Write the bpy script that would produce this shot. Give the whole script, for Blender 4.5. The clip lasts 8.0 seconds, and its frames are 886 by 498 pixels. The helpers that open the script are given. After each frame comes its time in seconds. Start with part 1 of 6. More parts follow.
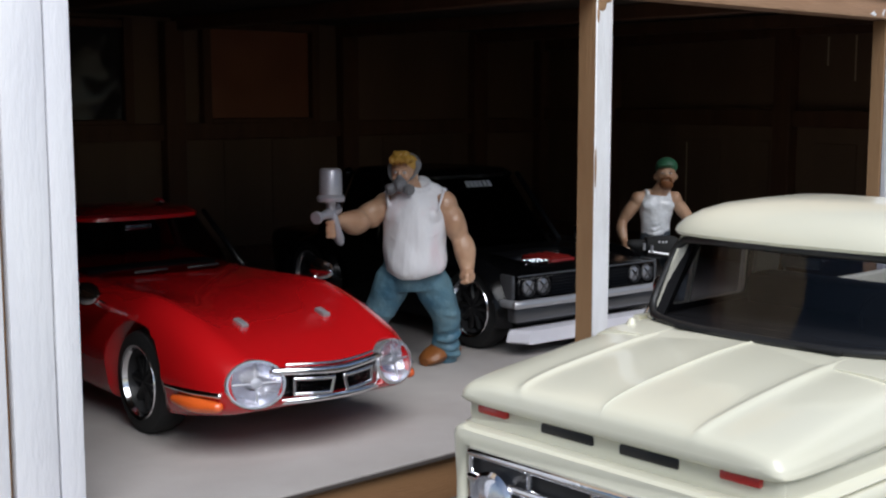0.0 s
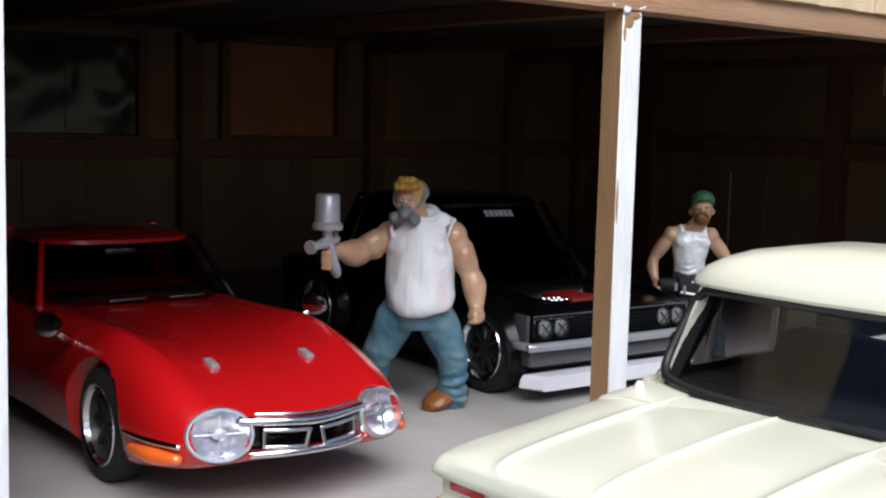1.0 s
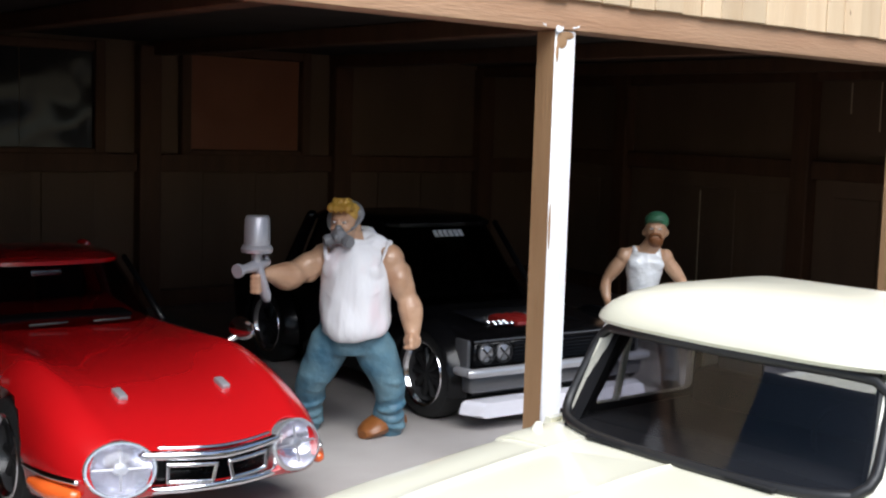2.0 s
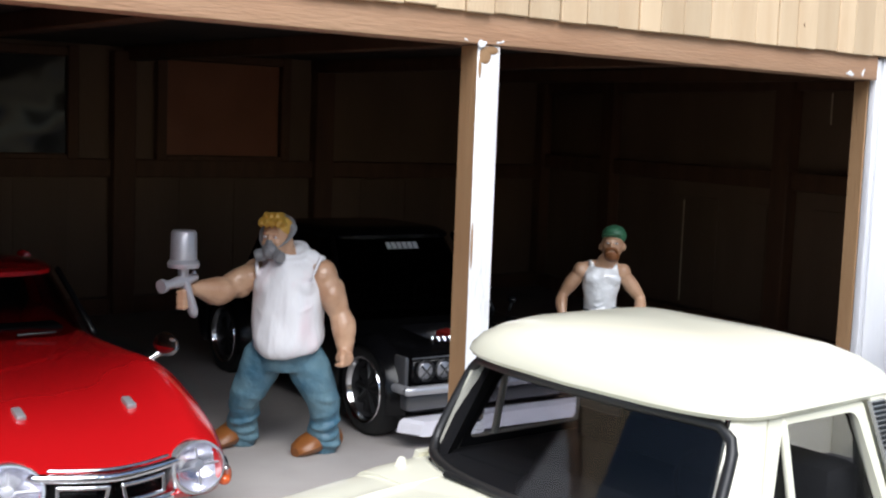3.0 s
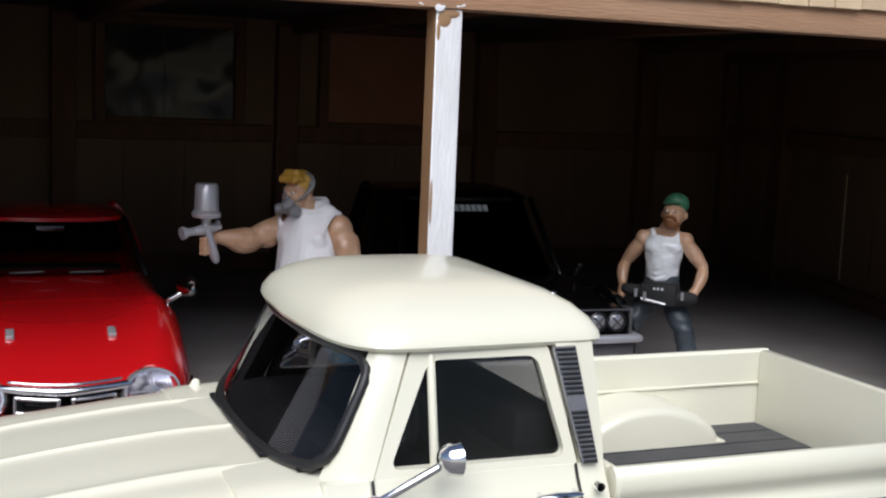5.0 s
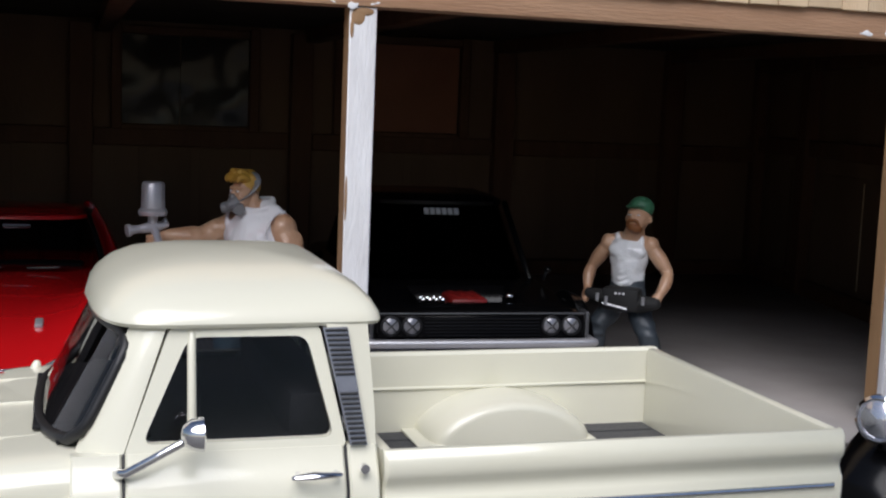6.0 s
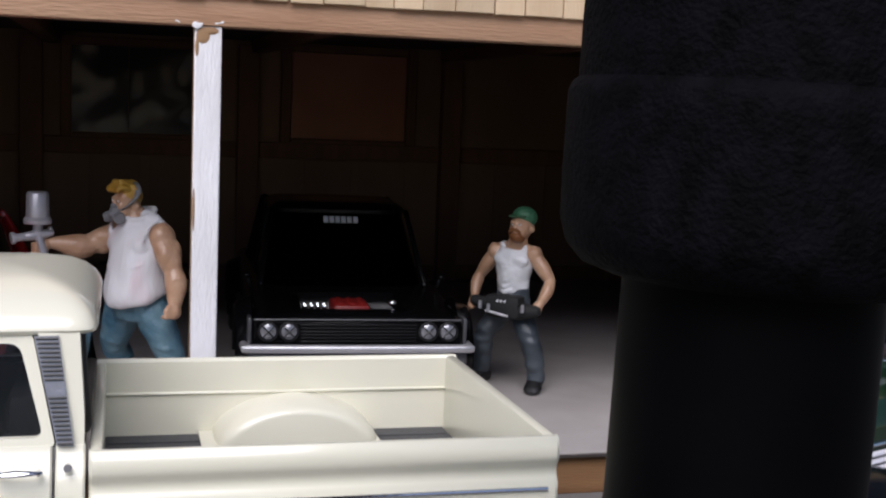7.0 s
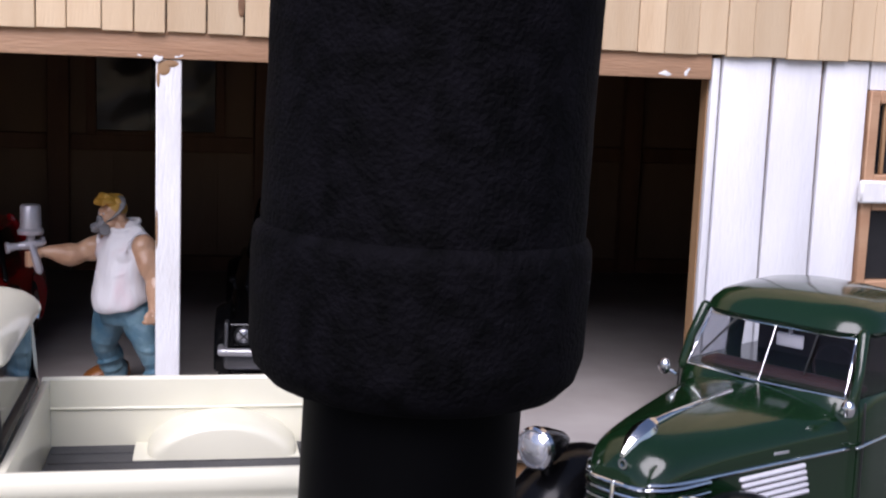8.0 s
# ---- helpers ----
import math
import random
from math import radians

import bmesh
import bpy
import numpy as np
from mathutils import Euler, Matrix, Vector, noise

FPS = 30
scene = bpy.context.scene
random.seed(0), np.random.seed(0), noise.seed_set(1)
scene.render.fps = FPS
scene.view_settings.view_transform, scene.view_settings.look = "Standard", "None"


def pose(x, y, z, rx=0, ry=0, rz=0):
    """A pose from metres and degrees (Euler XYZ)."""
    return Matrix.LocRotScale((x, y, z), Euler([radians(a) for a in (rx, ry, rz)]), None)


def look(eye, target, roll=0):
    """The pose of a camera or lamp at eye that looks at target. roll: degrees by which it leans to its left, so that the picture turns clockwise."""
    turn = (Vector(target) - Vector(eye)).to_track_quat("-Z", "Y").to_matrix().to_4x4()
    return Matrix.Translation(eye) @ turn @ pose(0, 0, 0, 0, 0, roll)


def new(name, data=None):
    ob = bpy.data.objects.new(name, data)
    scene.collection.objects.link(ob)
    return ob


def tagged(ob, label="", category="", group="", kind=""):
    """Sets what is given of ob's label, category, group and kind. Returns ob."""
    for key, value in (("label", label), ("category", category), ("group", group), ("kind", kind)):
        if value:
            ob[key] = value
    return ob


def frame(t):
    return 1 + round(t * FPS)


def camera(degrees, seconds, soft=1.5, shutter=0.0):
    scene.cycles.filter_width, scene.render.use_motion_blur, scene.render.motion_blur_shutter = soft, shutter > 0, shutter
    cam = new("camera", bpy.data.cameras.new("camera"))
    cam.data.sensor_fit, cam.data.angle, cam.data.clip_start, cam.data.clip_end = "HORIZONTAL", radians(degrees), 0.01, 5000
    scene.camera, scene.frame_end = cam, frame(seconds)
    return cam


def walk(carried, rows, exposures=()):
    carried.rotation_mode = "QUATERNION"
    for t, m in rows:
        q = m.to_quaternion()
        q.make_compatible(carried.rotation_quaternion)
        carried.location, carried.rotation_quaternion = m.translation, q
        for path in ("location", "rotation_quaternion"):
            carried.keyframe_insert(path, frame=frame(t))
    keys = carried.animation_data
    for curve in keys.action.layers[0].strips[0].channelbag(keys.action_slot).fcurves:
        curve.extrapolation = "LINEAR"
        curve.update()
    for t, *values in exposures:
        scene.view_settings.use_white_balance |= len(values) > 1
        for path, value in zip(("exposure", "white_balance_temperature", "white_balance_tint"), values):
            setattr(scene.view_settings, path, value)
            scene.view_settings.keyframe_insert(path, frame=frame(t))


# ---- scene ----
# One unit of the plan is 48 mm of the scale-model diorama; the floor of the garage is z = 0.
S = 0.048
cam = camera(40.0, 8.0, soft=2.2)
PATH = [
    (0, (-0.201, 1.652, 2.007), (1.13, 3.124, 1.762), 0.0),
    (0.5, (0.192, 1.864, 1.977), (1.49, 3.371, 1.763), 1.6),
    (1, (0.527, 2.038, 2.013), (1.799, 3.567, 1.802), 1.5),
    (1.5, (0.765, 2.02, 2.089), (2.034, 3.554, 1.89), 1.9),
    (2, (1.0, 1.934, 2.105), (2.271, 3.465, 1.907), 1.8),
    (3.5, (1.919, 1.381, 2.27), (3.065, 3.005, 2.05), 2.4),
    (4, (2.244, 1.002, 2.262), (3.257, 2.709, 2.015), 2.4),
    (5.5, (3.883, 0.044, 2.174), (4.538, 1.917, 1.927), 2.3),
    (6, (4.417, -0.132, 2.135), (5.006, 1.765, 1.899), 2.3),
    (6.3, (4.863, -0.324, 2.144), (5.443, 1.575, 1.905), 2.4),
    (6.5, (5.122, -0.445, 2.168), (5.686, 1.46, 1.935), 2.3),
    (7, (5.558, -0.736, 2.268), (6.073, 1.182, 2.032), 2.3),
    (7.4, (5.869, -1.111, 2.518), (6.308, 0.825, 2.277), 2.7),
    (7.5, (6.002, -1.174, 2.546), (6.415, 0.766, 2.289), 2.6),
    (7.7, (6.246, -1.264, 2.609), (6.627, 0.681, 2.341), 2.3),
    (8, (6.311, -1.356, 2.704), (6.699, 0.584, 2.409), 2.2),
]
walk(cam, [(t, look(Vector(eye) * S, Vector(target) * S, roll)) for t, eye, target, roll in PATH],
     exposures=[(0, 0.2, 6500, 10), (0.5, 0.38, 6500, 10), (1, 0.66, 6500, 10), (1.5, 0.87, 6500, 10), (2, 0.94, 6500, 10), (3.5, 0.82, 6500, 11), (4, 0.72, 6500, 12), (5.5, 0.2, 6550, 13), (6, 0.12, 6550, 14), (6.5, 0.08, 6550, 16), (7, 0.24, 6550, 18), (7.5, 0.52, 6500, 21), (8, 0.58, 6450, 24)])

# ---- light: soft daylight from the front, above the viewer's left shoulder ----
SUN_EL, SUN_AZ = radians(50), radians(206)
world = bpy.data.worlds.new("world")
scene.world = world
world.use_nodes = True
wn = world.node_tree
sky = wn.nodes.new("ShaderNodeTexSky")
sky.sky_type = "NISHITA"
sky.sun_disc = False
sky.sun_elevation, sky.sun_rotation = SUN_EL, SUN_AZ
wn.nodes["Background"].inputs["Strength"].default_value = 0.07
wn.links.new(sky.outputs[0], wn.nodes["Background"].inputs["Color"])
sun = new("sun", bpy.data.lights.new("sun", "SUN"))
sun.data.energy, sun.data.angle, sun.data.color = 3.15, radians(50), (0.95, 0.97, 1.0)
sun_dir = Vector((math.sin(SUN_AZ) * math.cos(SUN_EL), math.cos(SUN_AZ) * math.cos(SUN_EL), math.sin(SUN_EL)))
sun.matrix_world = look(sun_dir * 3, (0, 0, 0))


# ---- materials ----
def mat(name, c1, c2=None, scale=3.0, rough=0.5, metal=0.0, bump=0.0, fine=40.0, coat=0.0, vary=0.0, stretch=(1, 1, 1), rvar=0.1, spec=0.5, deep=0.02, edge=(0.35, 0.7)):
    """A surface of two mottled tones, with fine relief; scale and fine are in features per unit of the plan."""
    m = bpy.data.materials.new(name)
    m.use_nodes = True
    nt = m.node_tree
    p = nt.nodes["Principled BSDF"]
    p.inputs["Metallic"].default_value = metal
    p.inputs["Coat Weight"].default_value = coat
    p.inputs["Coat Roughness"].default_value = 0.04
    p.inputs["Specular IOR Level"].default_value = spec
    tc, mp = nt.nodes.new("ShaderNodeTexCoord"), nt.nodes.new("ShaderNodeMapping")
    mp.inputs["Scale"].default_value = [k / S for k in stretch]
    nt.links.new(tc.outputs["Object"], mp.inputs[0])
    n1 = nt.nodes.new("ShaderNodeTexNoise")
    n1.inputs["Scale"].default_value, n1.inputs["Detail"].default_value = scale, 6
    nt.links.new(mp.outputs[0], n1.inputs["Vector"])
    n2 = nt.nodes.new("ShaderNodeTexNoise")
    n2.inputs["Scale"].default_value, n2.inputs["Detail"].default_value = fine, 3
    nt.links.new(mp.outputs[0], n2.inputs["Vector"])
    mix = nt.nodes.new("ShaderNodeMixRGB")
    c2 = c2 or tuple(k * 0.85 for k in c1)
    mix.inputs[1].default_value, mix.inputs[2].default_value = (*c1, 1), (*c2, 1)
    ramp = nt.nodes.new("ShaderNodeMapRange")
    ramp.inputs[1].default_value, ramp.inputs[2].default_value = edge
    nt.links.new(n1.outputs[0], ramp.inputs[0])
    nt.links.new(ramp.outputs[0], mix.inputs[0])
    colour = mix.outputs[0]
    if vary:
        info, hsv, mr = nt.nodes.new("ShaderNodeObjectInfo"), nt.nodes.new("ShaderNodeHueSaturation"), nt.nodes.new("ShaderNodeMapRange")
        mr.inputs[3].default_value, mr.inputs[4].default_value = 1 - vary, 1 + vary
        nt.links.new(info.outputs["Random"], mr.inputs[0])
        nt.links.new(mr.outputs[0], hsv.inputs["Value"])
        nt.links.new(colour, hsv.inputs["Color"])
        colour = hsv.outputs[0]
    nt.links.new(colour, p.inputs["Base Color"])
    rr = nt.nodes.new("ShaderNodeMapRange")
    rr.inputs[3].default_value, rr.inputs[4].default_value = max(0.02, rough - rvar), min(1, rough + rvar)
    nt.links.new(n1.outputs[0], rr.inputs[0])
    nt.links.new(rr.outputs[0], p.inputs["Roughness"])
    if bump:
        b = nt.nodes.new("ShaderNodeBump")
        b.inputs["Strength"].default_value, b.inputs["Distance"].default_value = bump, deep * S
        nt.links.new(n2.outputs[0], b.inputs["Height"])
        nt.links.new(b.outputs[0], p.inputs["Normal"])
    return m


def glass_mat(name, tint, ior=1.45):
    """Thin tinted glass: clear straight through, glossier at a flat angle, alike from both sides."""
    m = bpy.data.materials.new(name)
    m.use_nodes = True
    nt = m.node_tree
    nt.nodes.remove(nt.nodes["Principled BSDF"])
    t, g, f, mx = (nt.nodes.new(k) for k in ("ShaderNodeBsdfTransparent", "ShaderNodeBsdfGlossy", "ShaderNodeLayerWeight", "ShaderNodeMixShader"))
    t.inputs[0].default_value = (*tint, 1)
    g.inputs["Roughness"].default_value = 0.05
    f0 = ((ior - 1) / (ior + 1)) ** 2
    power, scale = nt.nodes.new("ShaderNodeMath"), nt.nodes.new("ShaderNodeMath")
    power.operation, scale.operation = "POWER", "MULTIPLY_ADD"
    power.inputs[1].default_value = 5.0
    scale.inputs[1].default_value, scale.inputs[2].default_value = 1 - f0, f0
    nt.links.new(f.outputs["Facing"], power.inputs[0])
    nt.links.new(power.outputs[0], scale.inputs[0])
    nt.links.new(scale.outputs[0], mx.inputs[0])
    nt.links.new(t.outputs[0], mx.inputs[1])
    nt.links.new(g.outputs[0], mx.inputs[2])
    nt.links.new(mx.outputs[0], nt.nodes["Material Output"].inputs[0])
    return m


M_FLOOR = mat("grey_floor_paint", (0.35, 0.325, 0.31), (0.29, 0.265, 0.25), 1.3, 0.7, bump=0.25, fine=60)
M_EDGE = mat("dark_card_edge", (0.05, 0.04, 0.035), rough=0.8)
M_BASE = mat("brown_board", (0.30, 0.16, 0.07), (0.22, 0.11, 0.05), 2.0, 0.6, bump=0.3, stretch=(0.3, 1, 3))
M_GROUND = mat("grey_table", (0.16, 0.155, 0.15), (0.12, 0.115, 0.11), 0.8, 0.75, bump=0.2)
M_WHITE = mat("white_wash", (0.80, 0.80, 0.82), (0.70, 0.70, 0.74), 1.6, 0.6, bump=0.3, fine=18, vary=0.05, stretch=(2.0, 2.0, 0.45))
M_POST = mat("white_paint", (0.82, 0.82, 0.83), (0.70, 0.69, 0.69), 4, 0.55, bump=0.4, fine=22, stretch=(2, 2, 0.5))
M_BEAM = mat("raw_reddish_wood", (0.46, 0.275, 0.165), (0.38, 0.205, 0.115), 2.5, 0.65, bump=0.35, fine=30, stretch=(0.25, 2, 2))
M_JAMB = mat("raw_brown_wood", (0.34, 0.20, 0.10), (0.27, 0.15, 0.07), 3, 0.65, bump=0.3, fine=30, stretch=(2, 2, 0.3))
M_PLANK = mat("bare_wood_plank", (0.64, 0.485, 0.315), (0.57, 0.41, 0.255), 2.2, 0.7, bump=0.25, fine=30, vary=0.13, stretch=(3, 3, 0.4))
M_BURN = mat("scorched_wood", (0.16, 0.08, 0.04), (0.30, 0.17, 0.09), 9, 0.75, bump=0.3)
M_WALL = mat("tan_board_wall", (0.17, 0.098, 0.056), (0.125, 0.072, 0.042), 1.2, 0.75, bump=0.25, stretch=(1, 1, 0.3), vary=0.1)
M_STUD = mat("stained_stud", (0.13, 0.055, 0.025), (0.09, 0.04, 0.02), 3, 0.7, bump=0.3, stretch=(2, 2, 0.4))
M_CEIL = mat("shade_dark_ceiling", (0.05, 0.035, 0.025), (0.035, 0.025, 0.02), 1.5, 0.85)
M_HATCH = mat("reddish_board", (0.33, 0.115, 0.055), (0.27, 0.09, 0.042), 1.5, 0.5, bump=0.1)
M_PANE = mat("black_gloss_pane", (0.012, 0.012, 0.014), (0.02, 0.02, 0.022), 3, 0.14, rvar=0.08)
M_RED = mat("red_car_paint", (0.43, 0.005, 0.007), (0.39, 0.004, 0.006), 0.5, 0.25, coat=1.0, rvar=0.03)
M_BLACK = mat("black_car_paint", (0.0025, 0.0025, 0.003), (0.0035, 0.0035, 0.004), 0.6, 0.2, rvar=0.05, spec=0.22)
M_GUN = mat("gunmetal_paint", (0.085, 0.085, 0.09), (0.07, 0.07, 0.075), 2, 0.35, metal=0.3, coat=0.5)
M_CREAM = mat("cream_paint", (0.74, 0.72, 0.585), (0.71, 0.69, 0.55), 0.9, 0.3, coat=0.55, rvar=0.05, bump=0.03, fine=18)
M_GREEN = mat("dark_green_paint", (0.0045, 0.021, 0.007), (0.004, 0.017, 0.006), 1.0, 0.16, coat=0.35, rvar=0.05, spec=0.4)
M_CHROME = mat("chrome", (0.82, 0.82, 0.84), (0.7, 0.7, 0.72), 6, 0.12, metal=1.0, rvar=0.06, bump=0.05)
M_SILVER = mat("satin_silver", (0.55, 0.55, 0.57), (0.48, 0.48, 0.50), 4, 0.38, metal=0.7)
M_PALE = mat("pale_silver_plastic", (0.72, 0.71, 0.76), (0.65, 0.64, 0.69), 4, 0.4, metal=0.1)
M_RUBBER = mat("tyre_rubber", (0.007, 0.007, 0.007), (0.011, 0.011, 0.011), 8, 0.75, bump=0.2)
M_TRIM = mat("black_trim", (0.012, 0.012, 0.013), rough=0.45)
M_MAT = mat("grey_bed_liner", (0.075, 0.075, 0.075), (0.06, 0.06, 0.06), 5, 0.85, bump=0.4, fine=70)
M_LENS = mat("lamp_reflector", (0.86, 0.87, 0.92), (0.62, 0.63, 0.70), 7, 0.2, metal=0.8, bump=0.6, fine=8)
M_BEZEL = mat("lamp_bezel", (0.72, 0.72, 0.74), (0.55, 0.55, 0.57), 5, 0.2, metal=0.8)
M_LENSD = mat("dim_lamp_lens", (0.34, 0.34, 0.36), (0.24, 0.24, 0.26), 8, 0.2, metal=0.5, coat=0.6, bump=0.3, fine=12)
M_ORANGE = mat("orange_lens", (0.75, 0.12, 0.02), rough=0.25, coat=1.0)
M_ENGINE = mat("red_engine_paint", (0.22, 0.012, 0.01), rough=0.4)
M_REDLENS = mat("red_lens", (0.45, 0.015, 0.01), rough=0.3, coat=0.8)
M_GRILLE = mat("dark_grille", (0.02, 0.02, 0.022), (0.035, 0.035, 0.037), 6, 0.35)
M_SKIN = mat("skin_tone_paint", (0.54, 0.33, 0.21), (0.40, 0.215, 0.125), 6, 0.36, bump=0.6, fine=6, coat=0.25, deep=0.05)
M_SHIRT = mat("white_shirt_paint", (0.72, 0.71, 0.73), (0.69, 0.53, 0.56), 4.6, 0.5, bump=0.5, fine=7, deep=0.05, stretch=(1, 1, 0.35), edge=(0.54, 0.80))
M_TANK = mat("gloss_white_shirt", (0.78, 0.79, 0.80), (0.72, 0.73, 0.75), 4, 0.22, coat=0.6, bump=0.7, fine=7, deep=0.05)
M_JEANS = mat("blue_jeans_paint", (0.045, 0.125, 0.185), (0.14, 0.24, 0.28), 5, 0.5, bump=0.8, fine=8, deep=0.04)
M_DARKJ = mat("dark_trouser_paint", (0.035, 0.045, 0.055), (0.07, 0.085, 0.10), 5, 0.45, bump=0.5, fine=8)
M_BOOT = mat("brown_boot_paint", (0.24, 0.085, 0.02), (0.18, 0.06, 0.015), 5, 0.4, bump=0.3, fine=12)
M_HAIR = mat("yellow_hair_paint", (0.52, 0.30, 0.05), (0.38, 0.20, 0.03), 9, 0.45, bump=0.8, fine=14)
M_MASK = mat("grey_mask_paint", (0.20, 0.20, 0.21), (0.14, 0.14, 0.15), 6, 0.45, bump=0.3)
M_GUNM = mat("silver_gun_paint", (0.46, 0.45, 0.48), (0.38, 0.37, 0.40), 6, 0.32, metal=0.4, bump=0.1)
M_CAP = mat("green_cap_paint", (0.045, 0.16, 0.085), (0.03, 0.12, 0.06), 6, 0.5, bump=0.4, fine=12)
M_BEARD = mat("reddish_beard_paint", (0.20, 0.07, 0.02), rough=0.55)
M_FOAM = mat("black_foam", (0.001, 0.001, 0.0013), (0.0056, 0.0051, 0.0074), 16, 0.8, bump=0.5, fine=75, spec=0.05, edge=(0.34, 0.85))
M_POLE = mat("black_tube", (0.0008, 0.0008, 0.001), (0.0014, 0.0014, 0.0018), 3, 0.55, spec=0.04)
M_INSIDE = mat("dark_cabin", (0.008, 0.008, 0.009), (0.012, 0.012, 0.013), 3, 0.75, spec=0.25)
M_MAROON = mat("maroon_cabin", (0.035, 0.013, 0.013), (0.026, 0.010, 0.010), 3, 0.7)
M_LETTER = mat("white_lettering", (0.62, 0.62, 0.62), rough=0.5)
G_DARK = glass_mat("smoked_glass", (0.28, 0.28, 0.30), 1.35)
G_SIDE = glass_mat("side_glass", (0.74, 0.74, 0.76), 1.3)
G_CLEAR = glass_mat("clear_glass", (0.72, 0.73, 0.76))
G_PICK = glass_mat("tinted_glass", (0.62, 0.62, 0.65), 1.5)
G_REAR = glass_mat("black_tinted_glass", (0.05, 0.05, 0.055), 1.3)
G_LAMP = glass_mat("clear_lamp_cover", (0.9, 0.9, 0.93), 1.5)


# ---- mesh helpers (all in plan units) ----
def V(*a):
    return Vector(a)


def box(bm, lo, hi, bevel=0.0, seg=2, mi=0):
    lo, hi = Vector(lo), Vector(hi)
    vs = bmesh.ops.create_cube(bm, size=1.0)["verts"]
    for v in vs:
        v.co = (lo + hi) / 2 + Vector([v.co[i] * (hi - lo)[i] for i in range(3)])
    fs = {f for v in vs for f in v.link_faces}
    for f in fs:
        f.material_index = mi
    if bevel:
        es = list({e for v in vs for e in v.link_edges})
        out = bmesh.ops.bevel(bm, geom=es, offset=bevel, segments=seg, affect="EDGES", profile=0.5)
        for f in out["faces"]:
            f.material_index = mi
    return bm


def loft(bm, rings, mi=0, closed=True, caps=True):
    """Skin over rings of equally many points."""
    rows = [[bm.verts.new(p) for p in r] for r in rings]
    n = len(rows[0])
    for a, b in zip(rows, rows[1:]):
        for i in range(n if closed else n - 1):
            j = (i + 1) % n
            bm.faces.new((a[i], a[j], b[j], b[i])).material_index = mi
    if caps and closed:
        bm.faces.new(rows[0][::-1]).material_index = mi
        bm.faces.new(rows[-1]).material_index = mi
    return bm


def smooth_path(keys, n):
    """Catmull-Rom through rows of numbers; n steps along, by the first number's order."""
    keys = [tuple(k) for k in keys]
    out, m = [], len(keys) - 1
    for s in range(n + 1):
        u = s / n * m
        i = min(int(u), m - 1)
        t = u - i
        p0, p1, p2, p3 = keys[max(i - 1, 0)], keys[i], keys[i + 1], keys[min(i + 2, m)]
        out.append(tuple(0.5 * (2 * b + (c - a) * t + (2 * a - 5 * b + 4 * c - d) * t * t + (3 * b - a - 3 * c + d) * t ** 3)
                         for a, b, c, d in zip(p0, p1, p2, p3)))
    return out


def tube(bm, pts, radii, n=14, mi=0, flat=1.0, up=(0, 0, 1), steps=0):
    """A limb along pts with radii, rounded at both ends."""
    keys = [(*p, r) for p, r in zip(pts, radii)]
    if steps:
        keys = smooth_path(keys, steps)
    ps, rs = [Vector(k[:3]) for k in keys], [max(k[3], 0.001) for k in keys]
    a, b = (ps[0] - ps[1]).normalized(), (ps[-1] - ps[-2]).normalized()
    pre = [(ps[0] + a * rs[0] * h, rs[0] * w) for h, w in ((0.95, 0.3), (0.7, 0.72))]
    post = [(ps[-1] + b * rs[-1] * h, rs[-1] * w) for h, w in ((0.7, 0.72), (0.95, 0.3))]
    full = pre + list(zip(ps, rs)) + post
    rings = []
    for k, (p, r) in enumerate(full):
        d = (full[min(k + 1, len(full) - 1)][0] - full[max(k - 1, 0)][0]).normalized()
        x = d.cross(Vector(up))
        x = (x if x.length > 0.05 else d.cross(Vector((1, 0, 0)))).normalized()
        y = d.cross(x)
        rings.append([p + x * r * math.cos(q) + y * r * flat * math.sin(q) for q in (2 * math.pi * i / n for i in range(n))])
    return loft(bm, rings, mi)


def rod(bm, a, b, r, n=10, mi=0, r2=None):
    """A straight rod with flat ends."""
    a, b = Vector(a), Vector(b)
    d = (b - a).normalized()
    x = d.cross(V(0, 0, 1))
    x = (x if x.length > 0.05 else d.cross(V(1, 0, 0))).normalized()
    y = d.cross(x)
    r2 = r if r2 is None else r2
    return loft(bm, [[p + (x * math.cos(q) + y * math.sin(q)) * k for q in (2 * math.pi * i / n for i in range(n))] for p, k in ((a, r), (b, r2))], mi)


def ellipsoid(bm, c, r, mi=0, u=16, v=10, rz=0.0):
    out = bmesh.ops.create_uvsphere(bm, u_segments=u, v_segments=v, radius=1.0)["verts"]
    q = Matrix.Rotation(rz, 3, "Z")
    for w in out:
        w.co = Vector(c) + q @ Vector((w.co.x * r[0], w.co.y * r[1], w.co.z * r[2]))
    for f in {f for w in out for f in w.link_faces}:
        f.material_index = mi
    return bm


def lathe(bm, profile, axis="X", c=(0, 0, 0), n=32, mi=0, caps=False):
    """Turns (along, radius) pairs about an axis through c."""
    c = Vector(c)
    rings = []
    for a, r in profile:
        ring = []
        for i in range(n):
            q = 2 * math.pi * i / n
            p = (a, r * math.cos(q), r * math.sin(q))
            ring.append(c + Vector({"X": p, "Y": (p[1], p[0], p[2]), "Z": (p[1], p[2], p[0])}[axis]))
        rings.append(ring)
    return loft(bm, rings, mi, caps=caps)


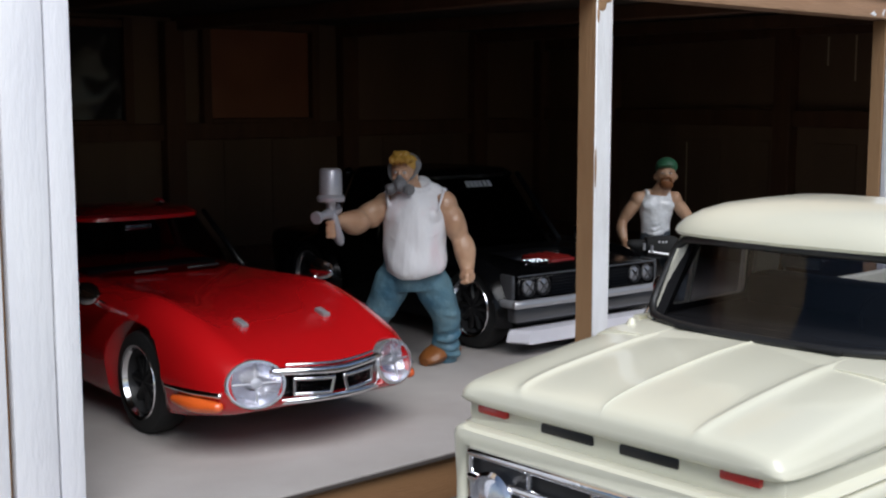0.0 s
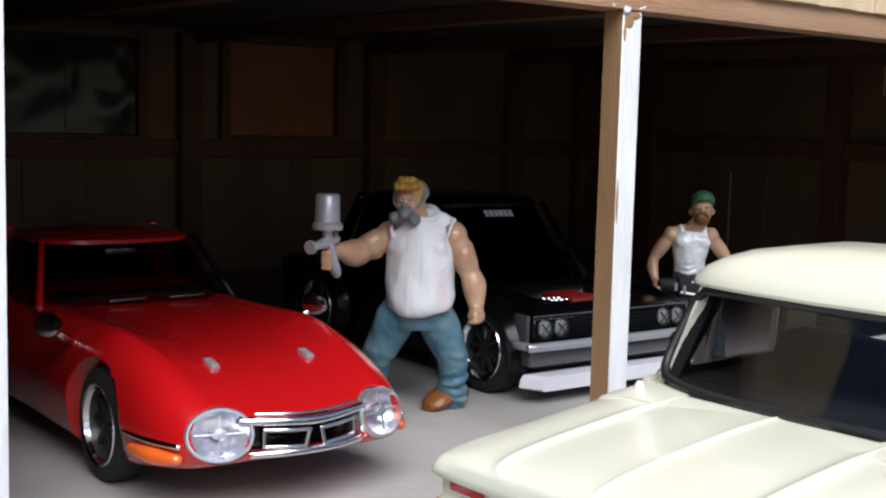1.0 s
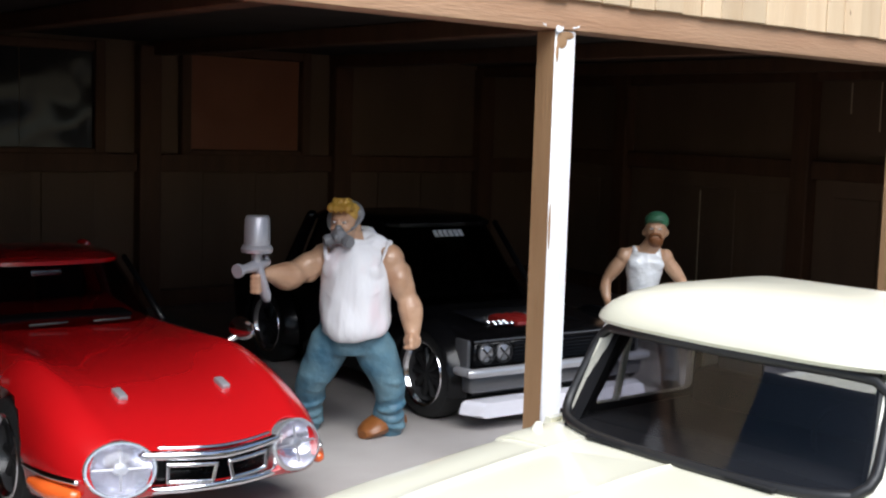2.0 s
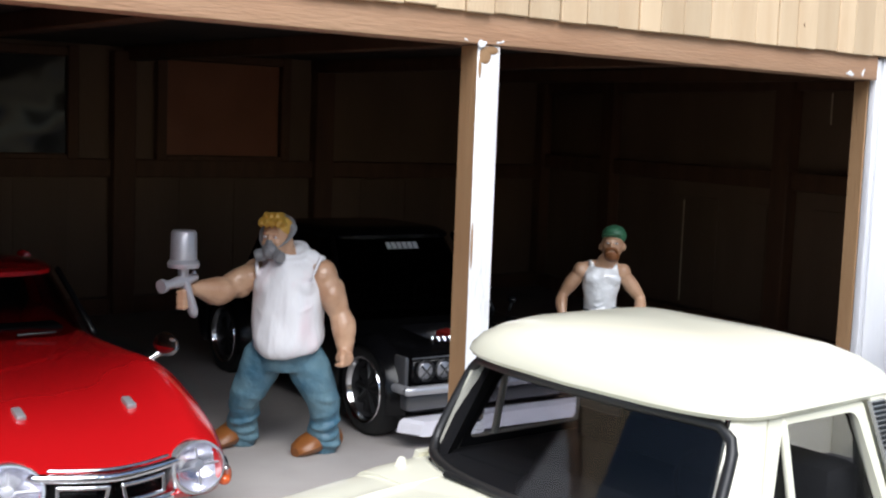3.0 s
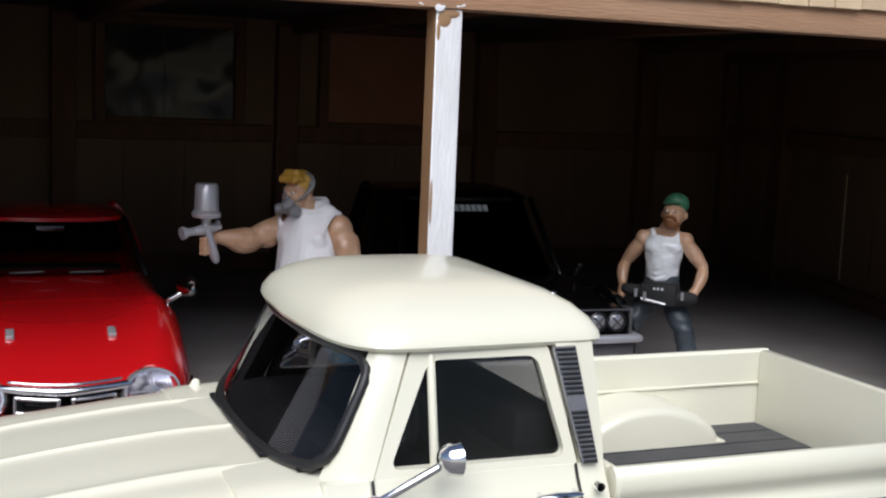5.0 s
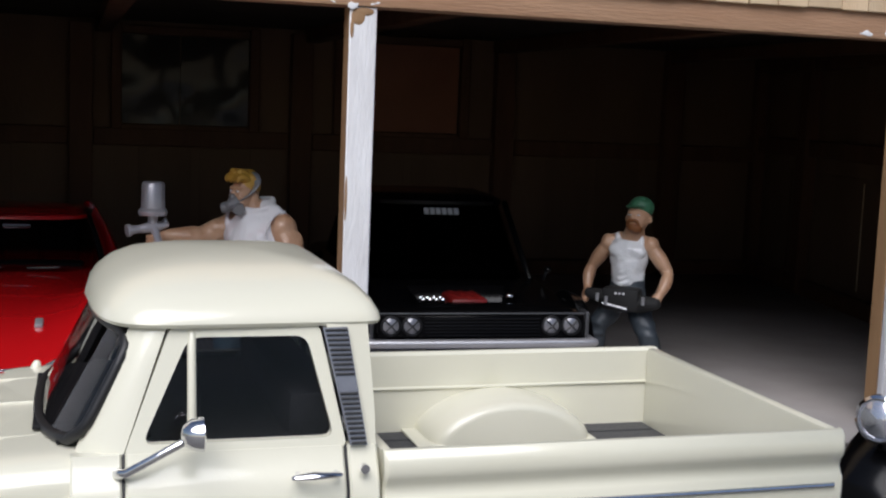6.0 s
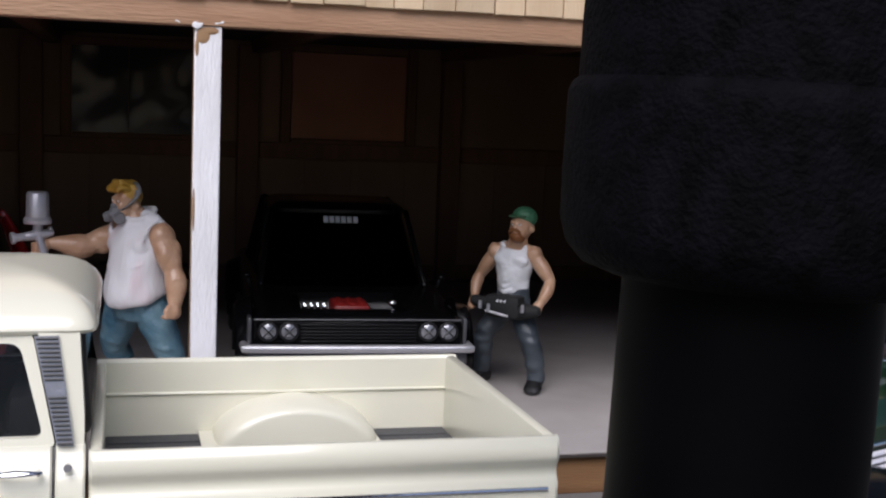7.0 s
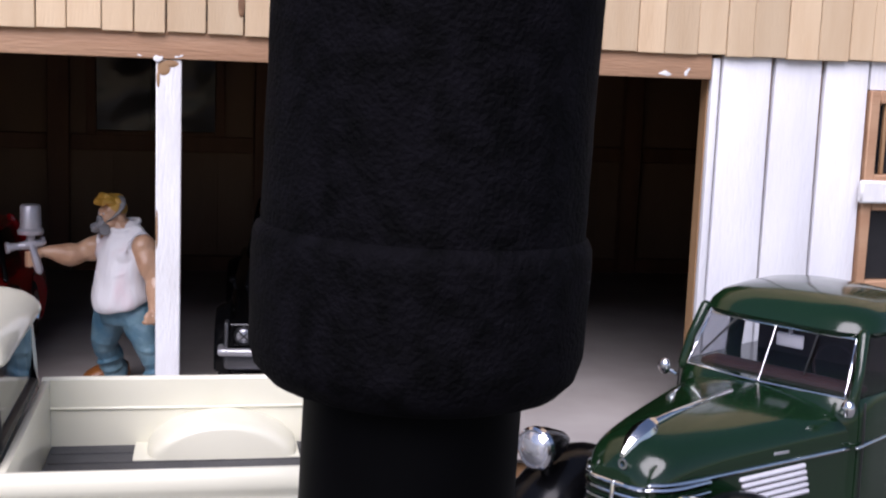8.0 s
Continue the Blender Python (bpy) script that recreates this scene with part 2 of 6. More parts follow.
def finish(bm, name, mats, smooth=True, angle=38):
    bmesh.ops.remove_doubles(bm, verts=bm.verts, dist=1e-5)
    bmesh.ops.recalc_face_normals(bm, faces=bm.faces)
    bmesh.ops.scale(bm, vec=(S, S, S), verts=bm.verts)
    me = bpy.data.meshes.new(name)
    if smooth:
        lim = radians(angle)
        for f in bm.faces:
            f.smooth = True
        for e in bm.edges:
            if len(e.link_faces) == 2 and e.calc_face_angle(0) > lim:
                e.smooth = False
    bm.to_mesh(me)
    bm.free()
    for m in (mats if isinstance(mats, (list, tuple)) else [mats]):
        me.materials.append(m)
    return me


def part(name, bm, material, parent, label="", smooth=True, shadow=True, angle=38):
    ob = new(name, finish(bm, name, material, smooth, angle))
    ob.parent = parent
    if label:
        ob["label"] = label
    ob.visible_shadow = shadow
    return ob


def thing(name, at, rz, label, category, group="", kind=""):
    """An Empty at its base that parents its parts."""
    e = new(name)
    e.empty_display_size = 0.01
    e.matrix_world = pose(*(k * S for k in at), 0, 0, rz)
    return tagged(e, label, category, group, kind)


def solo(name, bm, material, label, category, at=(0, 0, 0), rz=0, group="", kind="", smooth=True):
    ob = new(name, finish(bm, name, material, smooth))
    ob.matrix_world = pose(*(k * S for k in at), 0, 0, rz)
    return tagged(ob, label, category, group, kind)


def carve(ob, cutters):
    """Cuts closed forms out of a mesh object once, and keeps the result."""
    bm = bmesh.new()
    for build in cutters:
        build(bm)
    tool = new("cut", finish(bm, "cut", M_TRIM))
    tool.parent = ob.parent
    mod = ob.modifiers.new("cut", "BOOLEAN")
    mod.object, mod.operation, mod.solver = tool, "DIFFERENCE", "EXACT"
    bpy.context.view_layer.update()
    deps = bpy.context.evaluated_depsgraph_get()
    me = bpy.data.meshes.new_from_object(ob.evaluated_get(deps))
    ob.modifiers.remove(mod)
    ob.data = me
    bpy.data.objects.remove(tool)


def B():
    return bmesh.new()


def blob(bm, build, mi=0, voxel=0.014, times=3, crease=0.0, run=(6, 6, 6)):
    """Fuses overlapping forms into one soft skin and adds it to bm."""
    raw = bmesh.new()
    build(raw)
    tmp = new("tmp", finish(raw, "tmp", M_TRIM))
    m = tmp.modifiers.new("fuse", "REMESH")
    m.mode, m.voxel_size = "VOXEL", voxel * S
    k = tmp.modifiers.new("soften", "SMOOTH")
    k.factor, k.iterations = 0.5, times
    bpy.context.view_layer.update()
    me = bpy.data.meshes.new_from_object(tmp.evaluated_get(bpy.context.evaluated_depsgraph_get()))
    bpy.data.objects.remove(tmp)
    src = bmesh.new()
    src.from_mesh(me)
    src.normal_update()
    rows = []
    for v in src.verts:
        p = v.co / S
        if crease:
            k = noise.noise(Vector([a * b for a, b in zip(p, run)]))
            p = p + v.normal * crease * k * 1.5
        rows.append(bm.verts.new(p))
    src.verts.index_update()
    for f in src.faces:
        bm.faces.new([rows[v.index] for v in f.verts]).material_index = mi
    src.free()
    bpy.data.meshes.remove(me)
# ---- the setting: ground, floor, walls of the model garage ----
bm = B()
box(bm, (-45, -40, -0.5), (60, 60, -0.30))
solo("ground", bm, M_GROUND, "grey worn table top under the diorama", "ground", kind="structure", smooth=False)

bm = B()
box(bm, (0.6, 6.70, -0.30), (13.9, 15.0, -0.035), 0.01)
base = solo("trim", bm, M_BASE, "brown wooden base board under the garage floor", "base board", kind="structure")
bm = B()
box(bm, (0.6, 6.64, -0.035), (13.9, 15.0, -0.012), 0.004)
solo("trim", bm, M_EDGE, "dark cardboard edge of the garage floor", "floor edge", kind="structure")
bm = B()
box(bm, (0.6, 6.642, -0.012), (13.9, 15.0, 0.0), 0.003)
solo("floor", bm, M_FLOOR, "pale grey painted garage floor with dust", "floor", kind="structure")

BACK = 14.5


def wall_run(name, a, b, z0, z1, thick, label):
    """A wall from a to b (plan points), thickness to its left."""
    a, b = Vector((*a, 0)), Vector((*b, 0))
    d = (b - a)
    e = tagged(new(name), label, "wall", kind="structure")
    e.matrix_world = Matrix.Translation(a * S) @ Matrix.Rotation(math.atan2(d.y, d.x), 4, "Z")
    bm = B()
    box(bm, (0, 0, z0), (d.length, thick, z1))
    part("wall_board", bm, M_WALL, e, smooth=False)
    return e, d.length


def studs(e, length, at, z0, z1, rail_z):
    for x in at:
        bm = B()
        box(bm, (x - 0.13, -0.16, z0), (x + 0.13, -0.002, z1), 0.012, 1)
        part("stud", bm, M_STUD, e)
    for i, z in enumerate(rail_z):
        edges = [0.0] + sorted(at) + [length]
        for p, q in zip(edges, edges[1:]):
            if q - p > 0.4:
                bm = B()
                box(bm, (p + 0.14, -0.12, z - 0.10), (q - 0.14, -0.003, z + 0.10), 0.012, 1)
                part("rail", bm, M_STUD, e)


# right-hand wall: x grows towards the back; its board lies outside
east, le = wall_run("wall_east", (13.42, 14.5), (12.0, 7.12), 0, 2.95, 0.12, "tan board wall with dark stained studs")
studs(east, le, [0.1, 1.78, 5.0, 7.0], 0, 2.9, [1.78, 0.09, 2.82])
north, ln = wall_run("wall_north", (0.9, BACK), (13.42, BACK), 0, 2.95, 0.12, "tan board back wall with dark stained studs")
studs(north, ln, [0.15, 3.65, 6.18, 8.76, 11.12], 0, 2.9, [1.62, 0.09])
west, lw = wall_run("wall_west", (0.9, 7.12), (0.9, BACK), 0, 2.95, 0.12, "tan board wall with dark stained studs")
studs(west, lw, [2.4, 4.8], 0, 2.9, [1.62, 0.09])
# vertical seams between the wall panels
for e, xs in ((east, [0.9, 2.4, 2.98, 3.58, 4.4, 5.7, 6.4]), (north, [1.9, 2.6, 4.6, 5.3, 7.2, 7.9, 9.7, 10.4])):
    for x in xs:
        bm = B()
        box(bm, (x - 0.30, -0.018, 0.2), (x + 0.30, -0.002, 1.5), 0.006, 1)
        part("wall_panel", bm, M_WALL, e)

for x, z0, z1 in ((3.28, 0.25, 1.45), (5.56, 2.38, 2.70), (5.95, 2.2, 2.70)):
    bm = B()
    box(bm, (x - 0.009, -0.03, z0), (x + 0.009, -0.019, z1), 0.003, 1)
    part("seam_strip", bm, M_PLANK, east, "pale wooden seam strip")

# slab added to keep light out; its shade is put into the near-black colour
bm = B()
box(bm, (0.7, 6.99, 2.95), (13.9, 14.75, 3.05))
solo("ceiling", bm, M_CEIL, "garage ceiling boards, shade put into their near-black brown", "ceiling", kind="structure", smooth=False)
bm = B()
for i in range(5):
    x = 2.4 + i * 2.4
    box(bm, (x - 0.09, 7.2, 2.80), (x + 0.09, 14.48, 2.948), 0.01, 1)
solo("trim", bm, M_STUD, "dark stained ceiling joists", "joists", kind="structure")

# header beam over the opening, with planks above it
bm = B()
box(bm, (0.7, 6.985, 2.69), (9.905, 7.20, 2.87), 0.008)
solo("trim", bm, M_BEAM, "raw reddish wooden header beam with paint flecks", "header beam", kind="structure")
bm = B()
for x, z, w, h in ((6.02, 2.70, 0.10, 0.05), (6.14, 2.72, 0.06, 0.03), (5.9, 2.715, 0.04, 0.015), (9.55, 2.73, 0.13, 0.05), (9.72, 2.75, 0.05, 0.09)):
    ellipsoid(bm, (x, 6.984, z - 0.008), (w * 0.3, 0.002, h * 0.3), u=16, v=10)
for v in bm.verts:
    v.co.x += 0.03 * noise.noise(v.co * 21)
    v.co.z += 0.016 * noise.noise(v.co * 33 + V(5, 0, 0))
solo("trim", bm, M_POST, "smears of white paint on the header beam", "paint smear", kind="structure")

upper = tagged(new("wall_south"), "front gable of bare vertical wooden planks", "wall", kind="structure")
bm = B()
box(bm, (0.7, 7.005, 2.87), (13.9, 7.12, 4.6))
part("backing", bm, M_JAMB, upper, smooth=False)

# posts: white on the front, raw wood on the other sides
def post(name, x0, x1, y0, y1, z1, label):
    bm = B()
    box(bm, (x0, y0, 0.001), (x1, y1, z1), 0.007, 1)
    for f in bm.faces:
        f.normal_update()
        f.material_index = 0 if f.normal.y < -0.5 else 1
    return solo(name, bm, [M_POST, M_JAMB], label, "post", kind="structure")


mid = post("trim", 6.0, 6.165, 7.0, 7.16, 2.688, "square wooden post painted white on its face")
bm = B()
ellipsoid(bm, (6.05, 7.0, 2.63), (0.045, 0.006, 0.05), u=10, v=6)
ellipsoid(bm, (6.09, 7.0, 2.66), (0.06, 0.006, 0.025), u=10, v=6)
ellipsoid(bm, (6.015, 7.0, 2.56), (0.012, 0.006, 0.06), u=8, v=6)
ellipsoid(bm, (6.008, 7.0, 1.55), (0.008, 0.005, 0.14), u=8, v=6)
solo("trim", bm, M_JAMB, "chipped paint showing raw wood on the post", "paint chip", kind="structure")

# white boards left and right of the opening
def white_board(x0, x1, z0, z1, y=7.0, lean=0.0):
    bm = B()
    box(bm, (x0 + 0.004, y, z0), (x1 - 0.004, y + 0.06, z1), 0.007, 2)
    for v in bm.verts:
        v.co.x += lean * (v.co.z - z0) / (z1 - z0) * ((x0 + x1) / 2 - v.co.x)
    return bm


left_wall = tagged(new("wall_south"), "whitewashed vertical boards beside the opening", "wall", kind="structure")
for x0, x1 in ((0.72, 1.12), (1.12, 1.54), (1.54, 1.965), (1.985, 2.20), (2.20, 2.33)):
    part("board", white_board(x0, x1, 0.001, 2.688), M_WHITE, left_wall)
bm = B()
box(bm, (0.72, 7.064, 0.001), (2.29, 7.12, 2.688))
part("backing", bm, M_JAMB, left_wall, smooth=False)
right_wall = tagged(new("wall_south"), "whitewashed vertical boards beside the opening", "wall", kind="structure")
for i, (x0, x1) in enumerate(((9.915, 9.98), (9.98, 10.39), (10.39, 10.79), (10.79, 11.165))):
    part("board", white_board(x0, x1, 0.001, 2.865 if i else 2.845, 6.998 - 0.006 * (i % 2), 0.075 if i else 0.0), M_WHITE, right_wall)
bm = B()
box(bm, (9.915, 7.064, 0.001), (9.97, 7.19, 2.688), 0.006, 1)
part("jamb", bm, M_JAMB, right_wall, "raw brown door jamb")
bm = B()
box(bm, (9.972, 7.064, 0.001), (11.165, 7.11, 2.865))
part("backing", bm, M_JAMB, right_wall, smooth=False)
bm = B()
box(bm, (11.17, 7.0, 0.001), (13.9, 7.10, 1.12))
box(bm, (12.7, 7.0, 1.122), (13.9, 7.10, 2.865))
box(bm, (11.17, 7.0, 2.66), (12.698, 7.10, 2.865))
part("lower_boards", bm, M_WHITE, right_wall, smooth=False)

# barred window beside the boards
w3 = tagged(new("window_3"), "brown wooden window with a barred upper half", "window", kind="structure")
def wbox(name, lo, hi, m, bev=0.008, label=""):
    bm = B()
    box(bm, lo, hi, bev, 1)
    return part(name, bm, m, w3, label)
wbox("window_frame", (11.17, 6.965, 1.13), (11.25, 7.08, 2.655), M_BEAM)
wbox("window_frame", (12.6, 6.965, 1.13), (12.69, 7.08, 2.655), M_BEAM)
wbox("window_frame", (11.252, 6.97, 2.56), (12.598, 7.08, 2.655), M_BEAM)
wbox("window_frame", (11.252, 6.97, 1.13), (12.598, 7.08, 1.22), M_BEAM)
wbox("window_sill", (11.12, 6.90, 1.82), (12.72, 6.963, 1.99), M_POST, 0.015, "worn pale window sill")
wbox("window_frame", (11.252, 6.97, 1.76), (12.598, 7.08, 2.03), M_BEAM)
for i in range(10):
    wbox("bar", (11.31 + i * 0.13, 7.0, 2.032), (11.34 + i * 0.13, 7.03, 2.558), M_JAMB, 0.004)
wbox("pane", (11.252, 7.06, 1.222), (12.598, 7.07, 1.758), M_PANE, 0)
wbox("pane", (11.252, 7.06, 2.032), (12.598, 7.07, 2.558), M_PANE, 0)

# windows of the back wall
def back_window(name, x0, x1, z0, z1, pane_mat, mullion, label, wavy=0.0):
    w = tagged(new(name), label, "window", kind="structure")
    y = BACK - 0.03
    for lo, hi in (((x0 - 0.12, y - 0.08, z0 - 0.12), (x0, y + 0.026, z1 + 0.12)), ((x1, y - 0.08, z0 - 0.12), (x1 + 0.12, y + 0.026, z1 + 0.12)),
                   ((x0 + 0.002, y - 0.08, z1), (x1 - 0.002, y + 0.026, z1 + 0.10)), ((x0 + 0.002, y - 0.08, z0 - 0.12), (x1 - 0.002, y + 0.026, z0))):
        bm = B()
        box(bm, lo, hi, 0.012, 1)
        part("window_frame", bm, M_STUD, w)
    edges = [x0, mullion, x1] if mullion else [x0, x1]
    for p, q in zip(edges, edges[1:]):
        bm = B()
        box(bm, (p + 0.015, y, z0 + 0.004), (q - 0.015, y + 0.02, z1 - 0.004), 0.004, 1)
        if wavy:
            # a creased sheet stands before the pane
            bm = B()
            rings = []
            for j in range(33):
                z = z0 + 0.004 + (z1 - z0 - 0.008) * j / 32
                rings.append([V(xx, y - 0.02 + wavy * noise.noise(V(xx * 2.3, 0.5, z * 2.6)) + 0.25 * wavy * noise.noise(V(xx * 5.0, 3.5, z * 4.0)), z) for xx in (p + 0.004 + (q - p - 0.008) * i / 32 for i in range(33))])
            loft(bm, rings, closed=False, caps=False)
            part("pane", bm, pane_mat, w, angle=80)
            continue
        part("pane", bm, pane_mat, w)
    return w


M_WAVY = mat("wavy_plastic_sheet", (0.03, 0.028, 0.028), (0.05, 0.046, 0.045), 1.2, 0.13, rvar=0.05, spec=0.20)
back_window("window_1", 5.0, 6.46, 1.77, 2.80, M_WAVY, 5.66, "dark window of wavy glossy plastic sheet", 0.016)
back_window("window_2", 7.6, 9.08, 1.77, 2.84, M_HATCH, None, "framed opening closed by a reddish-brown board")
# ---- kinds of parts that vehicles share ----
def wheel(parent, x, y, z, r, width, side, rim_mat, spokes=5, lip=0.62):
    """A tyre with a dished rim; side is +1 or -1 for the outer face along x."""
    bm = B()
    h = width / 2
    lathe(bm, [(-h * 0.9, r * 0.66), (-h, r * 0.8), (-h * 0.85, r * 0.96), (-h * 0.5, r), (h * 0.5, r), (h * 0.85, r * 0.96), (h, r * 0.8), (h * 0.9, r * 0.66)], c=(0, 0, 0), n=36)
    w = part("wheel", bm, M_RUBBER, parent)
    w.location = Vector((x, y, z)) * S
    bm = B()
    o = side * h
    lathe(bm, [(o * 0.92, r * 0.74), (o * 1.02, r * 0.72), (o * 0.97, r * 0.67), (o * 0.7, r * 0.63)], n=36)
    part("rim", bm, rim_mat, w, "polished wheel rim")
    bm = B()
    lathe(bm, [(o * 0.72, r * 0.612), (o * 0.1, r * 0.56), (-o * 0.1, r * 0.2), (-o * 0.1, 0.001)], n=28)
    part("barrel", bm, M_GRILLE, w)
    bm = B()
    for i in range(spokes):
        q = 2 * math.pi * i / spokes
        c, s = math.cos(q), math.sin(q)
        rod(bm, (o * 0.35, 0, 0), (o * 0.25, c * r * 0.55, s * r * 0.55), r * 0.09, 8)
    lathe(bm, [(o * 0.1, r * 0.16), (o * 0.45, r * 0.15), (o * 0.52, r * 0.07), (o * 0.52, 0.001)], n=16)
    part("hub", bm, M_TRIM, w)
    return w


def section(y, w, zc, zf, zm, zb, n=7):
    """A car's cross-section: hood centre zc, fender top zf, widest at zm, underside zb."""
    half = [(0, zc), (w * 0.34, zc + (zf - zc) * 0.15), (w * 0.58, zc + (zf - zc) * 0.65), (w * 0.76, zf), (w * 0.92, zf - (zf - zm) * 0.32), (w, zm), (w * 0.985, (zm + zb) / 2), (w * 0.93, zb + 0.02), (w * 0.75, zb), (0, zb)]
    pts = smooth_path(half, 44)
    pts[-1], pts[0] = (0, zb), (0, zc)
    right = [V(p[0], y, p[1]) for p in pts]
    left = [V(-p[0], y, p[1]) for p in pts[1:-1]][::-1]
    return right + left


def lower_body(keys, steps=110):
    bm = B()
    loft(bm, [section(*k) for k in smooth_path(keys, steps)])
    return bm


def well(x0, x1, y, z, r):
    def build(bm):
        rod(bm, (x0, y, z), (x1, y, z), r, 40)
    return build


# ---- red sports coupe ----
rc = thing("sports_car", (3.935, 7.185, 0), -2.5, "glossy red model sports coupe with chrome grille on the garage floor", "model car")
keys = [(-0.015, 0.42, 0.43, 0.43, 0.39, 0.325), (0.03, 0.58, 0.49, 0.50, 0.40, 0.285), (0.15, 0.68, 0.555, 0.575, 0.42, 0.25), (0.35, 0.735, 0.63, 0.66, 0.45, 0.22),
        (0.65, 0.765, 0.70, 0.755, 0.46, 0.175), (1.0, 0.79, 0.745, 0.815, 0.47, 0.15), (1.4, 0.775, 0.78, 0.81, 0.47, 0.15), (1.9, 0.77, 0.81, 0.80, 0.48, 0.15),
        (2.4, 0.77, 0.83, 0.81, 0.49, 0.15), (2.9, 0.79, 0.85, 0.85, 0.5, 0.15), (3.4, 0.78, 0.86, 0.84, 0.5, 0.17), (3.8, 0.70, 0.80, 0.77, 0.5, 0.22), (4.02, 0.56, 0.70, 0.66, 0.48, 0.3), (4.06, 0.42, 0.62, 0.58, 0.46, 0.36)]
body = part("body", lower_body(keys), M_RED, rc)
carve(body, [well(-1.0, -0.42, 0.98, 0.31, 0.375), well(0.42, 1.0, 0.98, 0.31, 0.375), well(-1.0, -0.42, 3.0, 0.32, 0.385), well(0.42, 1.0, 3.0, 0.32, 0.385),
             lambda b: [rod(b, (sx * 0.56, -0.235, 0.502), (sx * 0.432, 0.195, 0.395), 0.142, 32) for sx in (-1, 1)]])
carve(body, [lambda b: box(b, (-0.345, -0.4, 0.328), (0.345, 0.16, 0.486))])
for sx in (-1, 1):
    for wy in (0.98, 3.0):
        wheel(rc, sx * 0.635, wy, 0.315, 0.315, 0.21, sx, M_CHROME, 8)
    # headlamp: chrome bezel and a bright bowl under a clear cover, turned outwards and swept back
    lamp_at = Matrix.Translation(V(sx * 0.475, 0.055, 0.43)) @ Matrix.Rotation(radians(sx * 17), 4, "Z") @ Matrix.Rotation(radians(-14), 4, "X") @ Matrix.Diagonal((1.06, 1.0, 0.83, 1.0))

    def lamp_part(name, bm, m, parent, label="", shadow=True):
        bmesh.ops.transform(bm, matrix=lamp_at, verts=bm.verts)
        return part(name, bm, m, parent, label, shadow=shadow)

    bm = B()
    lathe(bm, [(0.24, 0.12), (0.16, 0.155), (0.04, 0.164), (-0.02, 0.166), (-0.032, 0.158), (-0.032, 0.148), (0.0, 0.143)], axis="Y", n=40)
    lamp = lamp_part("headlight", bm, M_BEZEL, rc)
    bm = B()
    lathe(bm, [(-0.004, 0.146), (0.03, 0.125), (0.07, 0.08), (0.085, 0.03), (0.085, 0.001)], axis="Y", n=32)
    lamp_part("reflector", bm, M_LENS, lamp, "bright reflector bowl")
    bm = B()
    rod(bm, (-0.125, -0.02, 0.005), (0.125, -0.02, 0.005), 0.008, 8)
    rod(bm, (0, -0.02, -0.115), (0, -0.02, 0.12), 0.006, 8)
    lathe(bm, [(-0.03, 0.001), (-0.028, 0.03), (-0.01, 0.04), (0.06, 0.03)], axis="Y", c=(0, 0, 0.01), n=18)
    lamp_part("bulb_cap", bm, M_SILVER, lamp)
    bm = B()
    lathe(bm, [(-0.018, 0.147), (-0.038, 0.132), (-0.058, 0.09), (-0.068, 0.045), (-0.070, 0.001)], axis="Y", n=32)
    lamp_part("lens", bm, G_LAMP, lamp, "clear domed headlight lens", shadow=False)
    # indicator with a chrome strip
    pts = [(sx * 0.672, 0.13, 0.318), (sx * 0.728, 0.28, 0.315), (sx * 0.76, 0.46, 0.32)]
    bm = B()
    tube(bm, pts, [0.035, 0.052, 0.03], 12, steps=8, flat=0.9)
    ind = part("indicator", bm, M_ORANGE, rc, "orange indicator lens")
    bm = B()
    tube(bm, [(sx * 0.67, 0.11, 0.385), (sx * 0.74, 0.30, 0.385), (sx * 0.775, 0.55, 0.385)], [0.016, 0.018, 0.010], 10, steps=8)
    part("chrome_strip", bm, M_CHROME, ind)
    # hood vent
    bm = B()
    box(bm, (sx * 0.29 - 0.025, 0.46, 0.665), (sx * 0.29 + 0.025, 0.575, 0.702), 0.010, 2)
    bmesh.ops.rotate(bm, verts=bm.verts, cent=(sx * 0.29, 0.5, 0.69), matrix=Matrix.Rotation(radians(13), 3, "X"))
    part("hood_vent", bm, M_SILVER, rc, "silver hood vent")
    # fender mirror
    bm = B()
    tube(bm, [(sx * 0.70, 1.41, 0.70), (sx * 0.77, 1.39, 0.74), (sx * 0.835, 1.37, 0.785)], [0.022, 0.02, 0.02], 10)
    mir = part("fender_mirror", bm, M_CHROME, rc, "chrome fender mirror")
    bm = B()
    lathe(bm, [(-0.12, 0.010), (-0.09, 0.04), (-0.02, 0.066), (0.05, 0.075), (0.06, 0.07), (0.05, 0.065), (0.045, 0.001)], axis="Y", c=(sx * 0.86, 1.36, 0.815), n=24)
    part("mirror_shell", bm, M_CHROME, mir)
# grille: a wide chrome oval over the nose, dark inside, with two framed openings
def nose(x):
    """How far the nose runs back at offset x."""
    return 0.16 * (x / 0.45) ** 2 - 0.075


def nose_strip(pts, r, flat=1.0):
    bm = B()
    tube(bm, [(x, nose(x) + dy, z) for x, dy, z in pts], [r] * len(pts), 10, steps=len(pts) * 4, flat=flat)
    return bm


